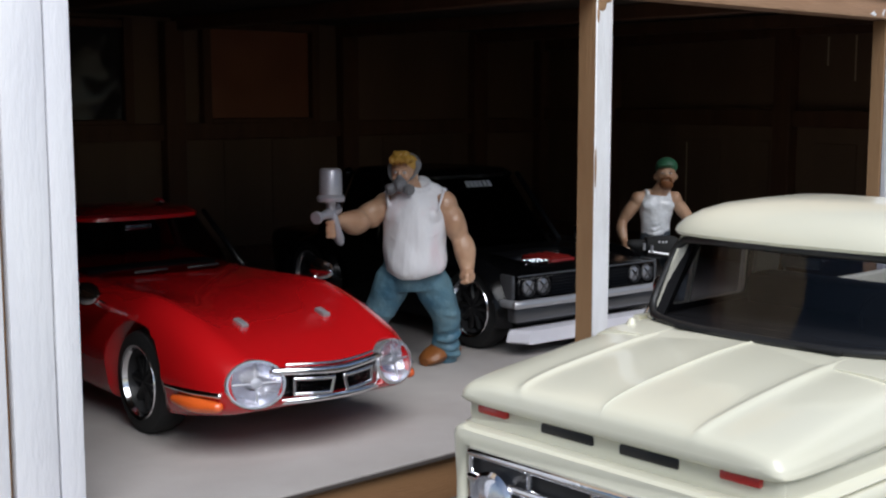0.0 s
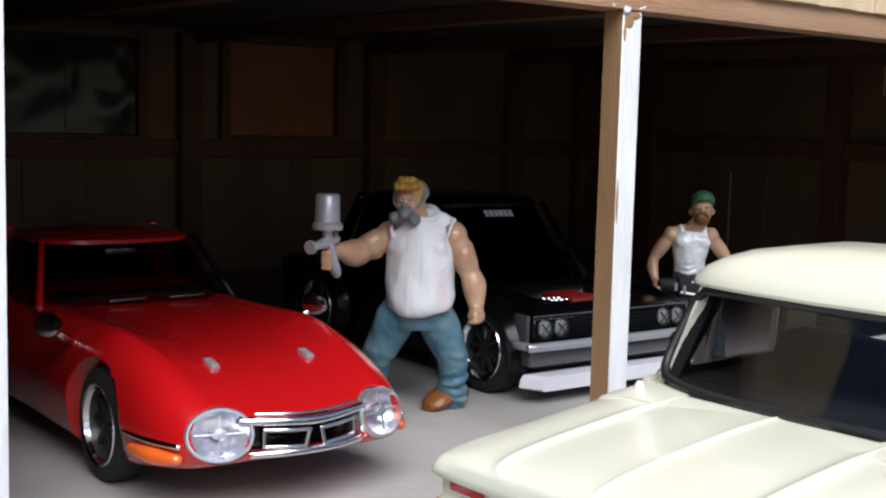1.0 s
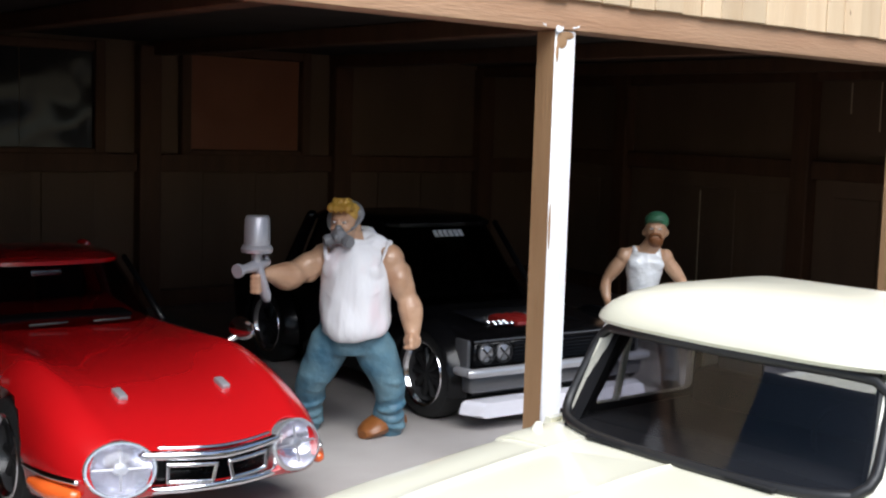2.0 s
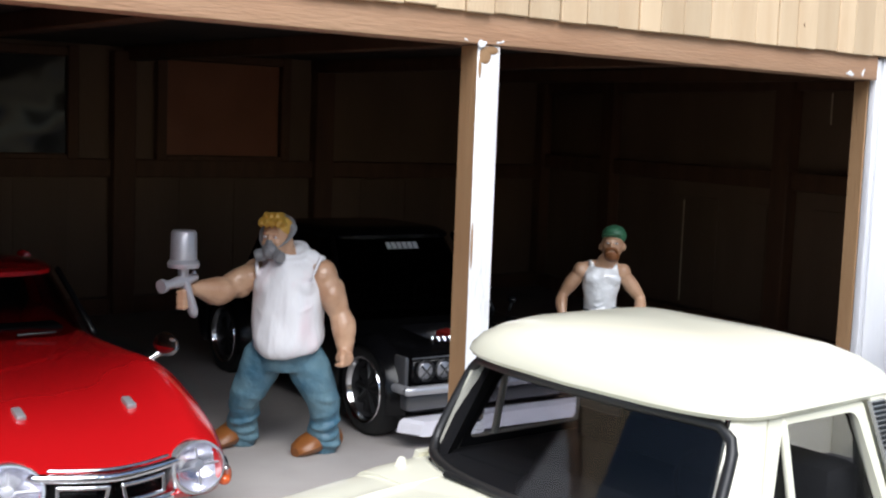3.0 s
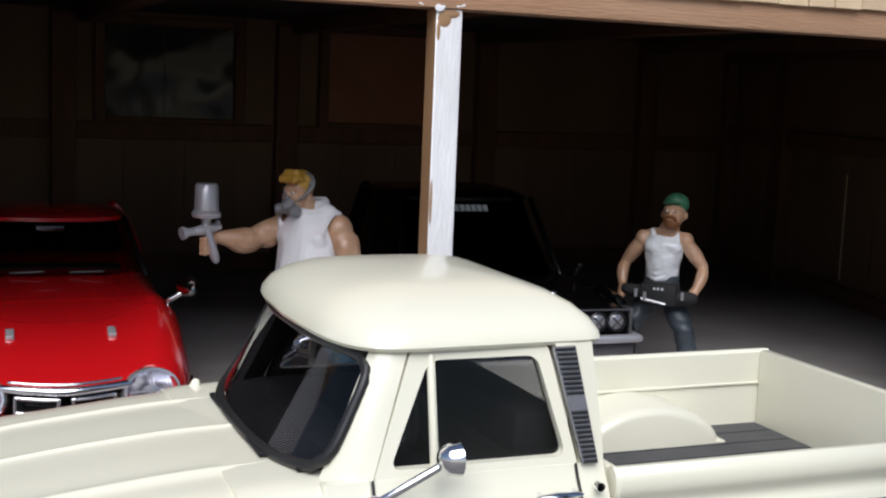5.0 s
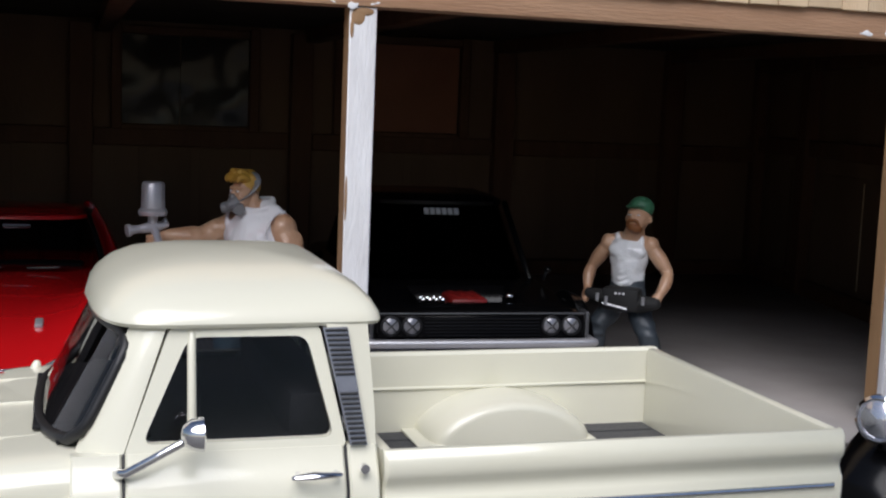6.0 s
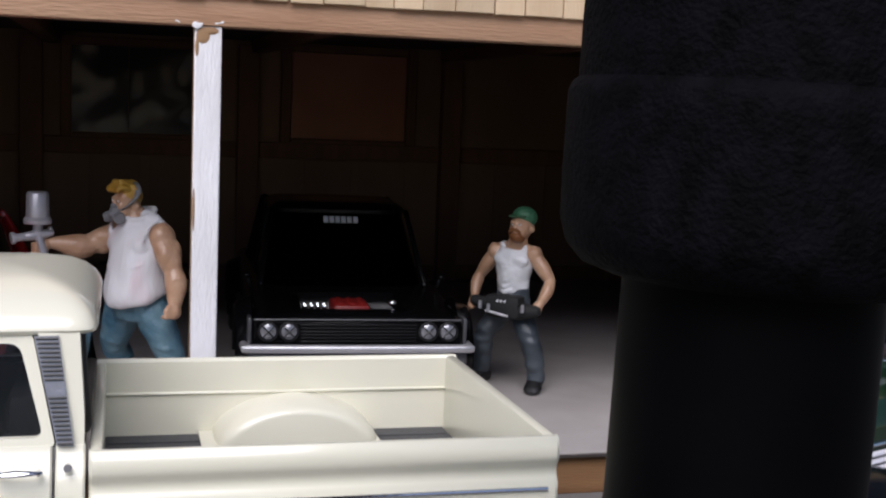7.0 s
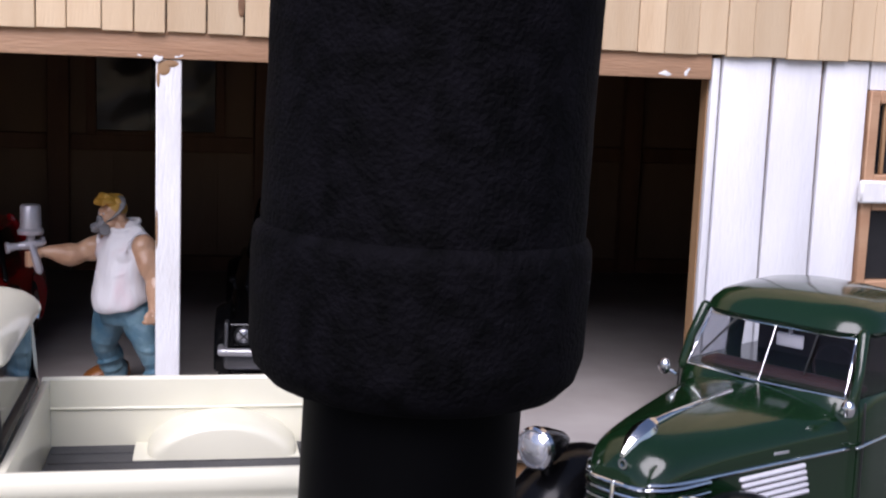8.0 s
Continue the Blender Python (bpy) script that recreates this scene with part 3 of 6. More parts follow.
bm = B()
rings = []
for dz, dy in ((0.082, -0.07), (0.082, 0.0), (-0.082, 0.0), (-0.082, -0.07)):
    rings.append([V(x, nose(x) + 0.075 + dy, 0.405 + dz) for x in (-0.36 + 0.72 * i / 24 for i in range(25))])
loft(bm, rings, closed=False, caps=False)
gr = part("grille", bm, M_BLACK, rc, "dark oval grille opening")
part("grille_rim", nose_strip([(-0.37, 0, 0.49), (-0.2, 0, 0.488), (0, 0, 0.478), (0.2, 0, 0.488), (0.37, 0, 0.49)], 0.024), M_CHROME, gr, "chrome upper rim")
part("grille_rim", nose_strip([(-0.40, 0, 0.315), (-0.2, 0, 0.322), (0, 0, 0.325), (0.2, 0, 0.322), (0.40, 0, 0.315)], 0.020), M_CHROME, gr, "chrome lower rim")
for sx in (-1, 1):
    fr0 = [(sx * 0.265, -0.004, 0.36), (sx * 0.265, -0.004, 0.445), (sx * 0.035, -0.004, 0.435), (sx * 0.055, -0.004, 0.352)]
    for a, b in zip(fr0, fr0[1:] + fr0[:1]):
        part("grille_frame", nose_strip([a, tuple((p + q) / 2 for p, q in zip(a, b)), b], 0.011), M_CHROME, gr)
part("hood_trim", nose_strip([(-0.30, 0.012, 0.527), (-0.15, 0.012, 0.522), (0, 0.012, 0.518), (0.15, 0.012, 0.522), (0.30, 0.012, 0.527)], 0.008), M_CHROME, rc)


def rrect(hx, y0, y1, z, r=0.5, n=40, bow=0.0):
    """A rounded rectangle in plan at height z; bow pushes its front forward in the middle."""
    cy, hy = (y0 + y1) / 2, (y1 - y0) / 2
    out = []
    for i in range(n):
        q = 2 * math.pi * i / n
        cx, sy = math.cos(q), math.sin(q)
        x = math.copysign(abs(cx) ** r, cx) * hx
        y = cy + math.copysign(abs(sy) ** r, sy) * hy
        if y < cy:
            y -= bow * (1 - (x / hx) ** 2) * (cy - y) / hy
        out.append(V(x, y, z))
    return out


bm = B()
loft(bm, [rrect(0.67, 2.0, 3.75, 0.77, 0.45, bow=0.14), rrect(0.64, 2.12, 3.6, 0.88, 0.45, bow=0.14), rrect(0.585, 2.28, 3.45, 1.03, 0.45, bow=0.12), rrect(0.53, 2.43, 3.3, 1.16, 0.45, bow=0.10)], caps=False)
part("window_glass", bm, G_DARK, rc, "dark tinted windows", shadow=False)
bm = B()
loft(bm, [rrect(0.545, 2.40, 3.34, 1.150, 0.45, bow=0.10), rrect(0.55, 2.41, 3.33, 1.175, 0.45, bow=0.10), rrect(0.50, 2.48, 3.25, 1.205, 0.5, bow=0.08), rrect(0.36, 2.62, 3.05, 1.228, 0.6), rrect(0.15, 2.75, 2.95, 1.234, 0.8)])
part("roof", bm, M_RED, rc)
for sx in (-1, 1):
    bm = B()
    tube(bm, [(sx * 0.66, 2.12, 0.79), (sx * 0.59, 2.30, 1.0), (sx * 0.53, 2.45, 1.17)], [0.026, 0.020, 0.020], 10)
    # left pillar red; the right one's shade is put into its colour as black
    part("pillar", bm, M_RED if sx < 0 else M_BLACK, rc)
    bm = B()
    tube(bm, [(sx * 0.67, 3.25, 0.82), (sx * 0.58, 3.2, 1.05), (sx * 0.52, 3.15, 1.17)], [0.12, 0.09, 0.07], 10, flat=0.5)
    part("pillar", bm, M_RED, rc)
bm = B()
box(bm, (-0.6, 2.35, 0.6), (0.6, 3.4, 0.80), 0.04)
box(bm, (-0.5, 2.2, 0.78), (0.5, 2.4, 0.84), 0.03)
for sx in (-0.28, 0.28):
    box(bm, (sx - 0.16, 2.95, 0.78), (sx + 0.16, 3.1, 1.05), 0.05)
part("cabin", bm, M_INSIDE, rc)
bm = B()
box(bm, (-0.105, 2.44, 1.065), (0.105, 2.465, 1.11), 0.012)
rod(bm, (0, 2.45, 1.10), (0, 2.47, 1.15), 0.012)
part("rear_view_mirror", bm, M_CHROME, rc)
bm = B()
for x0 in (-0.28, 0.12):
    tube(bm, [(x0, 1.93, 0.835), (x0 + 0.22, 1.90, 0.845)], [0.010, 0.008], 8)
part("wiper", bm, M_TRIM, rc)

# ---- black saloon with an open engine bay ----
dc = thing("tuner_car", (7.325, 8.195, 0), -3.4, "black model tuner saloon with open engine bay and silver bumper", "model car")
def boxy(y, w, zt, zb, crown=0.02):
    half = [(0, zt + crown), (w * 0.5, zt + crown * 0.8), (w * 0.88, zt), (w * 0.985, zt - 0.04), (w, zt - 0.12), (w * 0.985, (zt + zb) / 2 - 0.03), (w * 0.95, zb + 0.02), (w * 0.85, zb), (0, zb)]
    pts = smooth_path(half, 24)
    pts[0], pts[-1] = (0, zt + crown), (0, zb)
    return [V(p[0], y, p[1]) for p in pts] + [V(-p[0], y, p[1]) for p in pts[1:-1]][::-1]
bm = B()
loft(bm, [boxy(*k) for k in smooth_path([(0.0, 0.80, 0.625, 0.26), (0.1, 0.815, 0.645, 0.2), (0.5, 0.82, 0.675, 0.16), (1.2, 0.82, 0.72, 0.15), (2.0, 0.82, 0.74, 0.15), (3.0, 0.82, 0.74, 0.16), (3.6, 0.81, 0.72, 0.2), (3.75, 0.76, 0.66, 0.3)], 40)])
body = part("body", bm, M_BLACK, dc)
def bay(bm):
    box(bm, (-0.42, 0.20, 0.48), (0.36, 0.72, 1.0))
carve(body, [well(-1.1, -0.5, 0.46, 0.30, 0.36), well(0.5, 1.1, 0.46, 0.30, 0.36), well(-1.1, -0.5, 2.85, 0.30, 0.36), well(0.5, 1.1, 2.85, 0.30, 0.36), bay])
bm = B()
box(bm, (-0.17, 0.26, 0.5), (0.12, 0.64, 0.69), 0.03)
for i in range(3):
    box(bm, (-0.13 + i * 0.085, 0.30, 0.68), (-0.08 + i * 0.085, 0.60, 0.70), 0.01, 1)
part("engine", bm, M_ENGINE, dc, "red engine cover in the open bay")
for i in range(4):
    for j in range(2):
        bm = B()
        px_, py_ = -0.39 + i * 0.05, 0.25 + j * 0.09
        lathe(bm, [(0.58, 0.014), (0.66, 0.014), (0.685, 0.022), (0.69, 0.020), (0.67, 0.010)], axis="Z", c=(px_, py_, 0), n=12)
        part("intake_trumpet", bm, M_CHROME, dc, "chrome intake trumpet")
bm = B()
ellipsoid(bm, (0.30, 0.32, 0.70), (0.035, 0.035, 0.03))
part("filler_cap", bm, M_CHROME, dc)
for sx in (-1, 1):
    for wy in (0.46, 2.85):
        wheel(dc, sx * 0.79, wy, 0.33, 0.33, 0.22, sx, M_CHROME, 10)
        bm = B()
        arc = [radians(a) for a in range(-12, 193, 12)]
        rings = []
        for q in arc:
            c, s = math.cos(q), math.sin(q)
            rings.append([V(sx * xx, wy + c * rr, 0.30 + s * rr) for xx, rr in ((0.78, 0.345), (0.90, 0.345), (0.925, 0.36), (0.905, 0.385), (0.80, 0.43))])
        loft(bm, rings, closed=True)
        part("fender_flare", bm, M_BLACK, dc, "bolt-on wheel arch flare")
    # front wing side, satin grey
    bm = B()
    box(bm, (sx * 0.822 - 0.016, 0.0, 0.27), (sx * 0.822 + 0.016, 0.15, 0.635), 0.012, 2)
    part("wing_panel", bm, M_GUN, dc, "grey front wing panel")
    for k in (0.685, 0.53):
        bm = B()
        lathe(bm, [(0.05, 0.075), (-0.03, 0.078), (-0.038, 0.07), (-0.02, 0.064)], axis="Y", c=(sx * k, 0.0, 0.535), n=28)
        lamp = part("headlight", bm, M_TRIM, dc)
        bm = B()
        lathe(bm, [(-0.015, 0.067), (-0.03, 0.05), (-0.036, 0.001)], axis="Y", c=(sx * k, 0.0, 0.535), n=24)
        part("lens", bm, M_LENSD, lamp, "headlight lens with a taped cross")
        bm = B()
        for a in (45, -45):
            q = radians(a)
            rod(bm, (sx * k - 0.06 * math.cos(q), -0.038, 0.535 - 0.06 * math.sin(q)), (sx * k + 0.06 * math.cos(q), -0.038, 0.535 + 0.06 * math.sin(q)), 0.006, 6)
        part("tape_cross", bm, M_TRIM, lamp)
bm = B()
box(bm, (-0.79, -0.02, 0.445), (0.79, 0.03, 0.615), 0.012, 1)
fr = part("grille", bm, M_BLACK, dc, "black slatted grille panel")
for i in range(6):
    bm = B()
    rod(bm, (-0.44, -0.024, 0.462 + i * 0.025), (0.44, -0.024, 0.462 + i * 0.025), 0.007, 8)
    part("slat", bm, M_BLACK, fr)
bm = B()
rod(bm, (-0.79, -0.012, 0.625), (0.79, -0.012, 0.625), 0.007, 8)
part("grille_trim", bm, M_GUN, dc)
bm = B()
tube(bm, [(-0.86, 0.18, 0.415), (-0.845, -0.03, 0.415), (-0.7, -0.075, 0.415), (0.7, -0.075, 0.415), (0.845, -0.03, 0.415), (0.86, 0.18, 0.415)], [0.03, 0.032, 0.034, 0.034, 0.032, 0.03], 12, steps=30)
bmp = part("bumper", bm, M_SILVER, dc, "satin silver bumper")
bm = B()
box(bm, (-0.84, -0.05, 0.265), (0.84, 0.06, 0.385), 0.03, 3)
part("valance", bm, M_GUN, bmp, "grey valance under the bumper")
bm = B()
loft(bm, [[V(-x, y, z0), V(-x * 0.9, -0.14, z0), V(x * 0.9, -0.14, z0), V(x, y, z0)] for x, y, z0 in ((0.83, 0.02, 0.21), (0.86, 0.02, 0.19), (0.88, 0.02, 0.12), (0.85, 0.02, 0.105))])
part("splitter", bm, M_PALE, dc, "pale front splitter lip")
bm = B()
loft(bm, [rrect(0.70, 1.02, 2.95, 0.72, 0.3, bow=0.05), rrect(0.64, 1.28, 2.8, 1.0, 0.3, bow=0.05), rrect(0.58, 1.53, 2.65, 1.31, 0.3, bow=0.05)], caps=False)
part("window_glass", bm, G_REAR, dc, "black tinted windows", shadow=False)
bm = B()
loft(bm, [rrect(0.60, 1.50, 2.70, 1.295, 0.3, bow=0.05), rrect(0.605, 1.50, 2.70, 1.325, 0.3, bow=0.05), rrect(0.55, 1.57, 2.62, 1.365, 0.35, bow=0.05), rrect(0.35, 1.75, 2.45, 1.38, 0.5)])
part("roof", bm, M_BLACK, dc)
for sx in (-1, 1):
    bm = B()
    tube(bm, [(sx * 0.69, 1.06, 0.73), (sx * 0.585, 1.52, 1.31)], [0.025, 0.025], 8)
    part("pillar", bm, M_BLACK, dc)
    bm = B()
    tube(bm, [(sx * 0.69, 2.9, 0.73), (sx * 0.585, 2.62, 1.31)], [0.06, 0.05], 8)
    part("pillar", bm, M_BLACK, dc)
    bm = B()
    tube(bm, [(sx * 0.68, 2.0, 0.73), (sx * 0.59, 2.05, 1.31)], [0.025, 0.025], 8)
    part("pillar", bm, M_BLACK, dc)
bm = B()
box(bm, (-0.62, 1.3, 0.5), (0.62, 2.8, 0.76), 0.04)
for sx in (-0.3, 0.3):
    box(bm, (sx - 0.17, 1.95, 0.74), (sx + 0.17, 2.1, 1.08), 0.06)
lathe(bm, [(-0.01, 0.12), (0.01, 0.135), (0.02, 0.12)], axis="Y", c=(0.3, 1.45, 0.86), n=20)
part("cabin", bm, M_INSIDE, dc)
# pale banner across the top of the windscreen: a row of plain blocks
for i in range(6):
    bm = B()
    box(bm, (-0.021, -0.034, -0.002), (0.021, 0.034, 0.002), 0.001, 1)
    ban = part("banner_block", bm, M_LETTER, dc, "pale plain banner block", smooth=False)
    ban.matrix_local = Matrix.Translation(V(-0.128 + i * 0.051, 1.40, 1.245) * S) @ Matrix.Rotation(radians(47), 4, "X")
for sx in (-1, 1):
    bm = B()
    tube(bm, [(sx * 0.78, 0.95, 0.74), (sx * 0.80, 0.95, 0.80)], [0.015, 0.015], 8)
    ellipsoid(bm, (sx * 0.81, 0.95, 0.82), (0.034, 0.04, 0.03))
    part("fender_mirror", bm, M_BLACK, dc)
# ---- cream pickup, parked in front of the garage (nose towards -x) ----
PKX, PKY, PKZ = 5.15, 4.62, -0.30
pk = thing("pickup_truck", (PKX, PKY, PKZ), 0.0, "cream model pickup truck parked before the garage opening", "model truck")


def pp(name, bm, m, parent=None, label="", shadow=True, smooth=True, angle=38):
    """A part of the pickup, given in the plan's coordinates."""
    bmesh.ops.translate(bm, vec=(-PKX, -PKY, -PKZ), verts=bm.verts)
    return part(name, bm, m, parent or pk, label, smooth, shadow, angle)


CY = 4.62


def xsec(x, half):
    """A cross-section across the pickup from (offset, height) pairs on one side, mirrored."""
    pts = smooth_path(half, 52)
    pts[0], pts[-1] = half[0], half[-1]
    return [V(x, CY + p[0], p[1]) for p in pts] + [V(x, CY - p[0], p[1]) for p in pts[1:-1]][::-1]


def hood_sec(x, w, zt, zb, crown):
    return xsec(x, [(0, zt + crown * 1.25), (w * 0.035, zt + crown * 0.98), (w * 0.28, zt + crown * 0.9), (w * 0.50, zt + crown * 0.74), (w * 0.555, zt + crown * 1.0), (w * 0.61, zt + crown * 0.56), (w * 0.78, zt + crown * 0.35), (w * 0.93, zt - 0.012), (w * 0.98, zt - (zt - zb) * 0.38), (w, zt - (zt - zb) * 0.62), (w * 0.99, zb + (zt - zb) * 0.08), (w * 0.8, zb - 0.005), (0, zb - 0.005)])


bm = B()
loft(bm, [hood_sec(*k) for k in smooth_path([(3.285, 0.72, 0.765, 0.745, 0.0), (3.295, 0.77, 0.795, 0.725, 0.012), (3.34, 0.80, 0.818, 0.712, 0.025), (3.5, 0.81, 0.842, 0.705, 0.035), (3.8, 0.805, 0.875, 0.70, 0.04), (4.1, 0.805, 0.905, 0.70, 0.038), (4.43, 0.80, 0.925, 0.70, 0.03)], 26)])
hood = pp("hood", bm, M_CREAM)
bm = B()
loft(bm, [xsec(x, [(0, 0.74), (w * 0.7, 0.74), (w * 0.95, 0.735), (w, 0.70), (w, 0.64), (w * 0.97, 0.60), (0, 0.60)]) for x, w in ((3.335, 0.755), (3.35, 0.775), (3.6, 0.785), (4.43, 0.79))])
band = pp("nose_band", bm, M_CREAM)
for y0, y1 in ((CY + 0.065, CY + 0.345), (CY - 0.345, CY - 0.065)):
    bm = B()
    box(bm, (3.326, y0, 0.658), (3.345, y1, 0.70), 0.01, 2)
    pp("air_slot", bm, M_TRIM, band)
for sy in (-1, 1):
    bm = B()
    box(bm, (3.312, CY + sy * 0.615 - 0.085, 0.675), (3.345, CY + sy * 0.615 + 0.085, 0.718), 0.012, 2)
    pp("marker_lamp", bm, M_REDLENS, band, "red marker lens")
# wings and front end
bm = B()
def wing_sec(x, w, zt, zb):
    return xsec(x, [(0, zt), (w * 0.8, zt), (w * 0.95, zt), (w, zt - 0.03), (w * 1.0, zt - 0.1), (w * 0.985, zt - 0.25), (w * 0.99, zb + 0.1), (w * 0.96, zb), (0, zb)])
loft(bm, [wing_sec(*k) for k in ((3.262, 0.78, 0.605, 0.12), (3.275, 0.80, 0.617, 0.05), (3.32, 0.82, 0.62, 0.02), (3.6, 0.835, 0.60, 0.0), (4.43, 0.835, 0.60, 0.0))])
wing = pp("front_wing", bm, M_CREAM)
carve(wing, [lambda b: [rod(b, (3.80 - PKX, -1.2, 0.28), (3.80 - PKX, -0.5, 0.28), 0.40, 36), rod(b, (3.80 - PKX, 0.5, 0.28), (3.80 - PKX, 1.2, 0.28), 0.40, 36)],
             lambda b: box(b, (2.5 - PKX, -0.72, 0.48), (3.30 - PKX, 0.72, 0.84))])
bm = B()
for z in (0.205, 0.31, 0.415, 0.52):
    tube(bm, [(3.262, CY - 0.68, z), (3.252, CY, z), (3.262, CY + 0.68, z)], [0.022] * 3, 10)
for sy in (-0.68, -0.34, 0, 0.34, 0.68):
    rod(bm, (3.264, CY + sy, 0.19), (3.264, CY + sy, 0.53), 0.014, 8)
g = pp("grille", bm, M_CHROME, None, "chrome bar grille")
bm = B()
box(bm, (3.283, CY - 0.69, 0.18), (3.296, CY + 0.69, 0.55), 0)
pp("grille_back", bm, M_GRILLE, g, smooth=False)
for sy in (-1, 1):
    bm = B()
    lathe(bm, [(0.05, 0.115), (-0.03, 0.12), (-0.045, 0.105), (-0.02, 0.095)], axis="X", c=(3.262, CY + sy * 0.53, 0.35), n=28)
    lamp = pp("headlight", bm, M_CHROME)
    bm = B()
    lathe(bm, [(-0.018, 0.098), (-0.04, 0.07), (-0.05, 0.001)], axis="X", c=(3.262, CY + sy * 0.53, 0.35), n=24)
    pp("lens", bm, M_LENS, lamp, "ribbed headlight lens")
bm = B()
tube(bm, [(3.36, CY - 0.86, 0.10), (3.20, CY - 0.80, 0.10), (3.16, CY, 0.10), (3.20, CY + 0.80, 0.10), (3.36, CY + 0.86, 0.10)], [0.05, 0.065, 0.07, 0.065, 0.05], 14, steps=24)
pp("front_bumper", bm, M_CHROME, None, "chrome front bumper")
# cowl between hood and windscreen
bm = B()
loft(bm, [xsec(x, [(0, z), (0.5, z), (0.70, z - 0.01), (0.775, z - 0.05), (0.80, z - 0.12), (0.79, 0.56), (0, 0.56)]) for x, z in ((4.16, 0.935), (4.22, 0.945), (4.4, 0.955), (4.5, 0.955))])
pp("cowl", bm, M_CREAM)
bm = B()
for sy in (0.66,):
    tube(bm, [(4.285, CY + sy, 0.935), (4.29, CY + sy, 0.955)], [0.026, 0.020], 10)
pp("washer_nozzle", bm, M_CREAM)
# cab: lower shell, doors, pillars, roof
bm = B()
def cab_sec(x, w):
    return xsec(x, [(0, 0.915), (w * 0.80, 0.915), (w * 0.86, 0.91), (w * 0.90, 0.88), (w * 0.95, 0.82), (w * 0.97, 0.7), (w * 0.955, 0.5), (w * 0.97, 0.2), (w * 0.95, -0.02), (0, -0.03)])
loft(bm, [cab_sec(x, 0.83) for x in (4.435, 4.8, 5.2, 5.44)])
shell = pp("cab_shell", bm, M_CREAM)
bm = B()
box(bm, (4.5, CY - 0.70, 0.60), (5.38, CY + 0.70, 0.965), 0.03)
pp("cab_lining", bm, M_INSIDE)
for sy in (-1, 1):
    # door skin and the fixed panels before and behind it, parted by dark shut lines
    prof = smooth_path([(0.751, 0.958), (0.760, 0.935), (0.778, 0.90), (0.806, 0.855), (0.826, 0.80), (0.837, 0.72), (0.836, 0.62), (0.828, 0.5), (0.836, 0.25), (0.83, 0.06)], 27)
    inner = [(p - 0.03, z) for p, z in prof]

    def side_skin(x0, x1):
        bm = B()
        rings = []
        for x, k in ((x0, 0.004), (x0 + 0.008, 0.012), ((x0 + x1) / 2, 0.012), (x1 - 0.008, 0.012), (x1, 0.004)):
            rings.append([V(x, CY + sy * (p + k), z) for p, z in prof] + [V(x, CY + sy * p, z) for p, z in inner[::-1]])
        loft(bm, rings)
        return bm

    pp("cowl_side", side_skin(4.425, 4.587), M_CREAM)
    pp("cab_corner", side_skin(5.339, 5.445), M_CREAM)
    bm = side_skin(4.597, 5.328)
    door = pp("door", bm, M_CREAM, None, "cream door panel")
    bm = B()
    tube(bm, [(5.14, CY + sy * 0.875, 0.885), (5.20, CY + sy * 0.885, 0.892), (5.29, CY + sy * 0.88, 0.89)], [0.014, 0.02, 0.012], 10, flat=0.7)
    for hx in (5.155, 5.285):
        rod(bm, (hx, CY + sy * 0.835, 0.886), (hx, CY + sy * 0.875, 0.886), 0.010, 8)
    pp("handle", bm, M_CHROME, door, "chrome door handle")
    bm = B()
    rod(bm, (5.385, CY + sy * 0.825, 0.895), (5.385, CY + sy * 0.85, 0.895), 0.016, 12)
    pp("lock_button", bm, M_CHROME, door)
    # shut lines
    for x in (4.592, 5.333):
        bm = B()
        tube(bm, [(x, CY + sy * (p + 0.004), z) for p, z in prof[1::4]], [0.006] * len(prof[1::4]), 6)
        pp("shut_line", bm, M_TRIM, door)
    # window frame: one plate with a rounded opening, and the vent post
    def plate(corners, r, off, n=6):
        out = []
        m = len(corners)
        for i in range(m):
            p, c, q = (Vector(corners[(i + d) % m]) for d in (-1, 0, 1))
            a, b = c + (p - c).normalized() * r, c + (q - c).normalized() * r
            for k in range(n + 1):
                u = k / n
                w = a * (1 - u) ** 2 + c * 2 * u * (1 - u) + b * u * u
                out.append(V(w.x, CY + sy * (0.757 - 0.10 * (w.y - 0.95) / 0.40 + off), w.y))
        return out
    o4 = [(4.592, 0.95), (5.338, 0.95), (5.25, 1.362), (4.745, 1.362)]
    i4 = [(4.65, 0.985), (5.295, 0.985), (5.205, 1.325), (4.805, 1.325)]
    bm = B()
    rings = [plate(o4, 0.02, -0.03), plate(o4, 0.02, -0.004), plate(o4, 0.03, 0.006), plate(i4, 0.045, 0.006), plate(i4, 0.04, -0.004), plate(i4, 0.04, -0.03)]
    loft(bm, rings, caps=False)
    tube(bm, [(4.815, CY + sy * 0.735, 0.975), (4.815, CY + sy * 0.66, 1.335)], [0.016, 0.015], 10)
    pp("window_frame", bm, M_CREAM, door)
    bm = B()
    loft(bm, [plate(o4, 0.03, -0.033), plate(i4, 0.045, -0.033), plate(i4, 0.045, -0.042), plate(o4, 0.03, -0.042)], caps=False)
    pp("window_lining", bm, M_INSIDE, door)
    bm = B()
    quad = [V(4.63, CY + sy * 0.722, 0.97), V(5.31, CY + sy * 0.722, 0.97), V(5.22, CY + sy * 0.652, 1.33), V(4.765, CY + sy * 0.652, 1.33)]
    bm.faces.new([bm.verts.new(p) for p in quad])
    bm.faces.new([bm.verts.new(p + V(0, sy * -0.006, 0)) for p in quad][::-1])
    pp("side_glass", bm, G_SIDE, door, shadow=False, smooth=False)
    # outer cab posts: a broad flat windscreen post that closes up to the door
    bm = B()
    rings = []
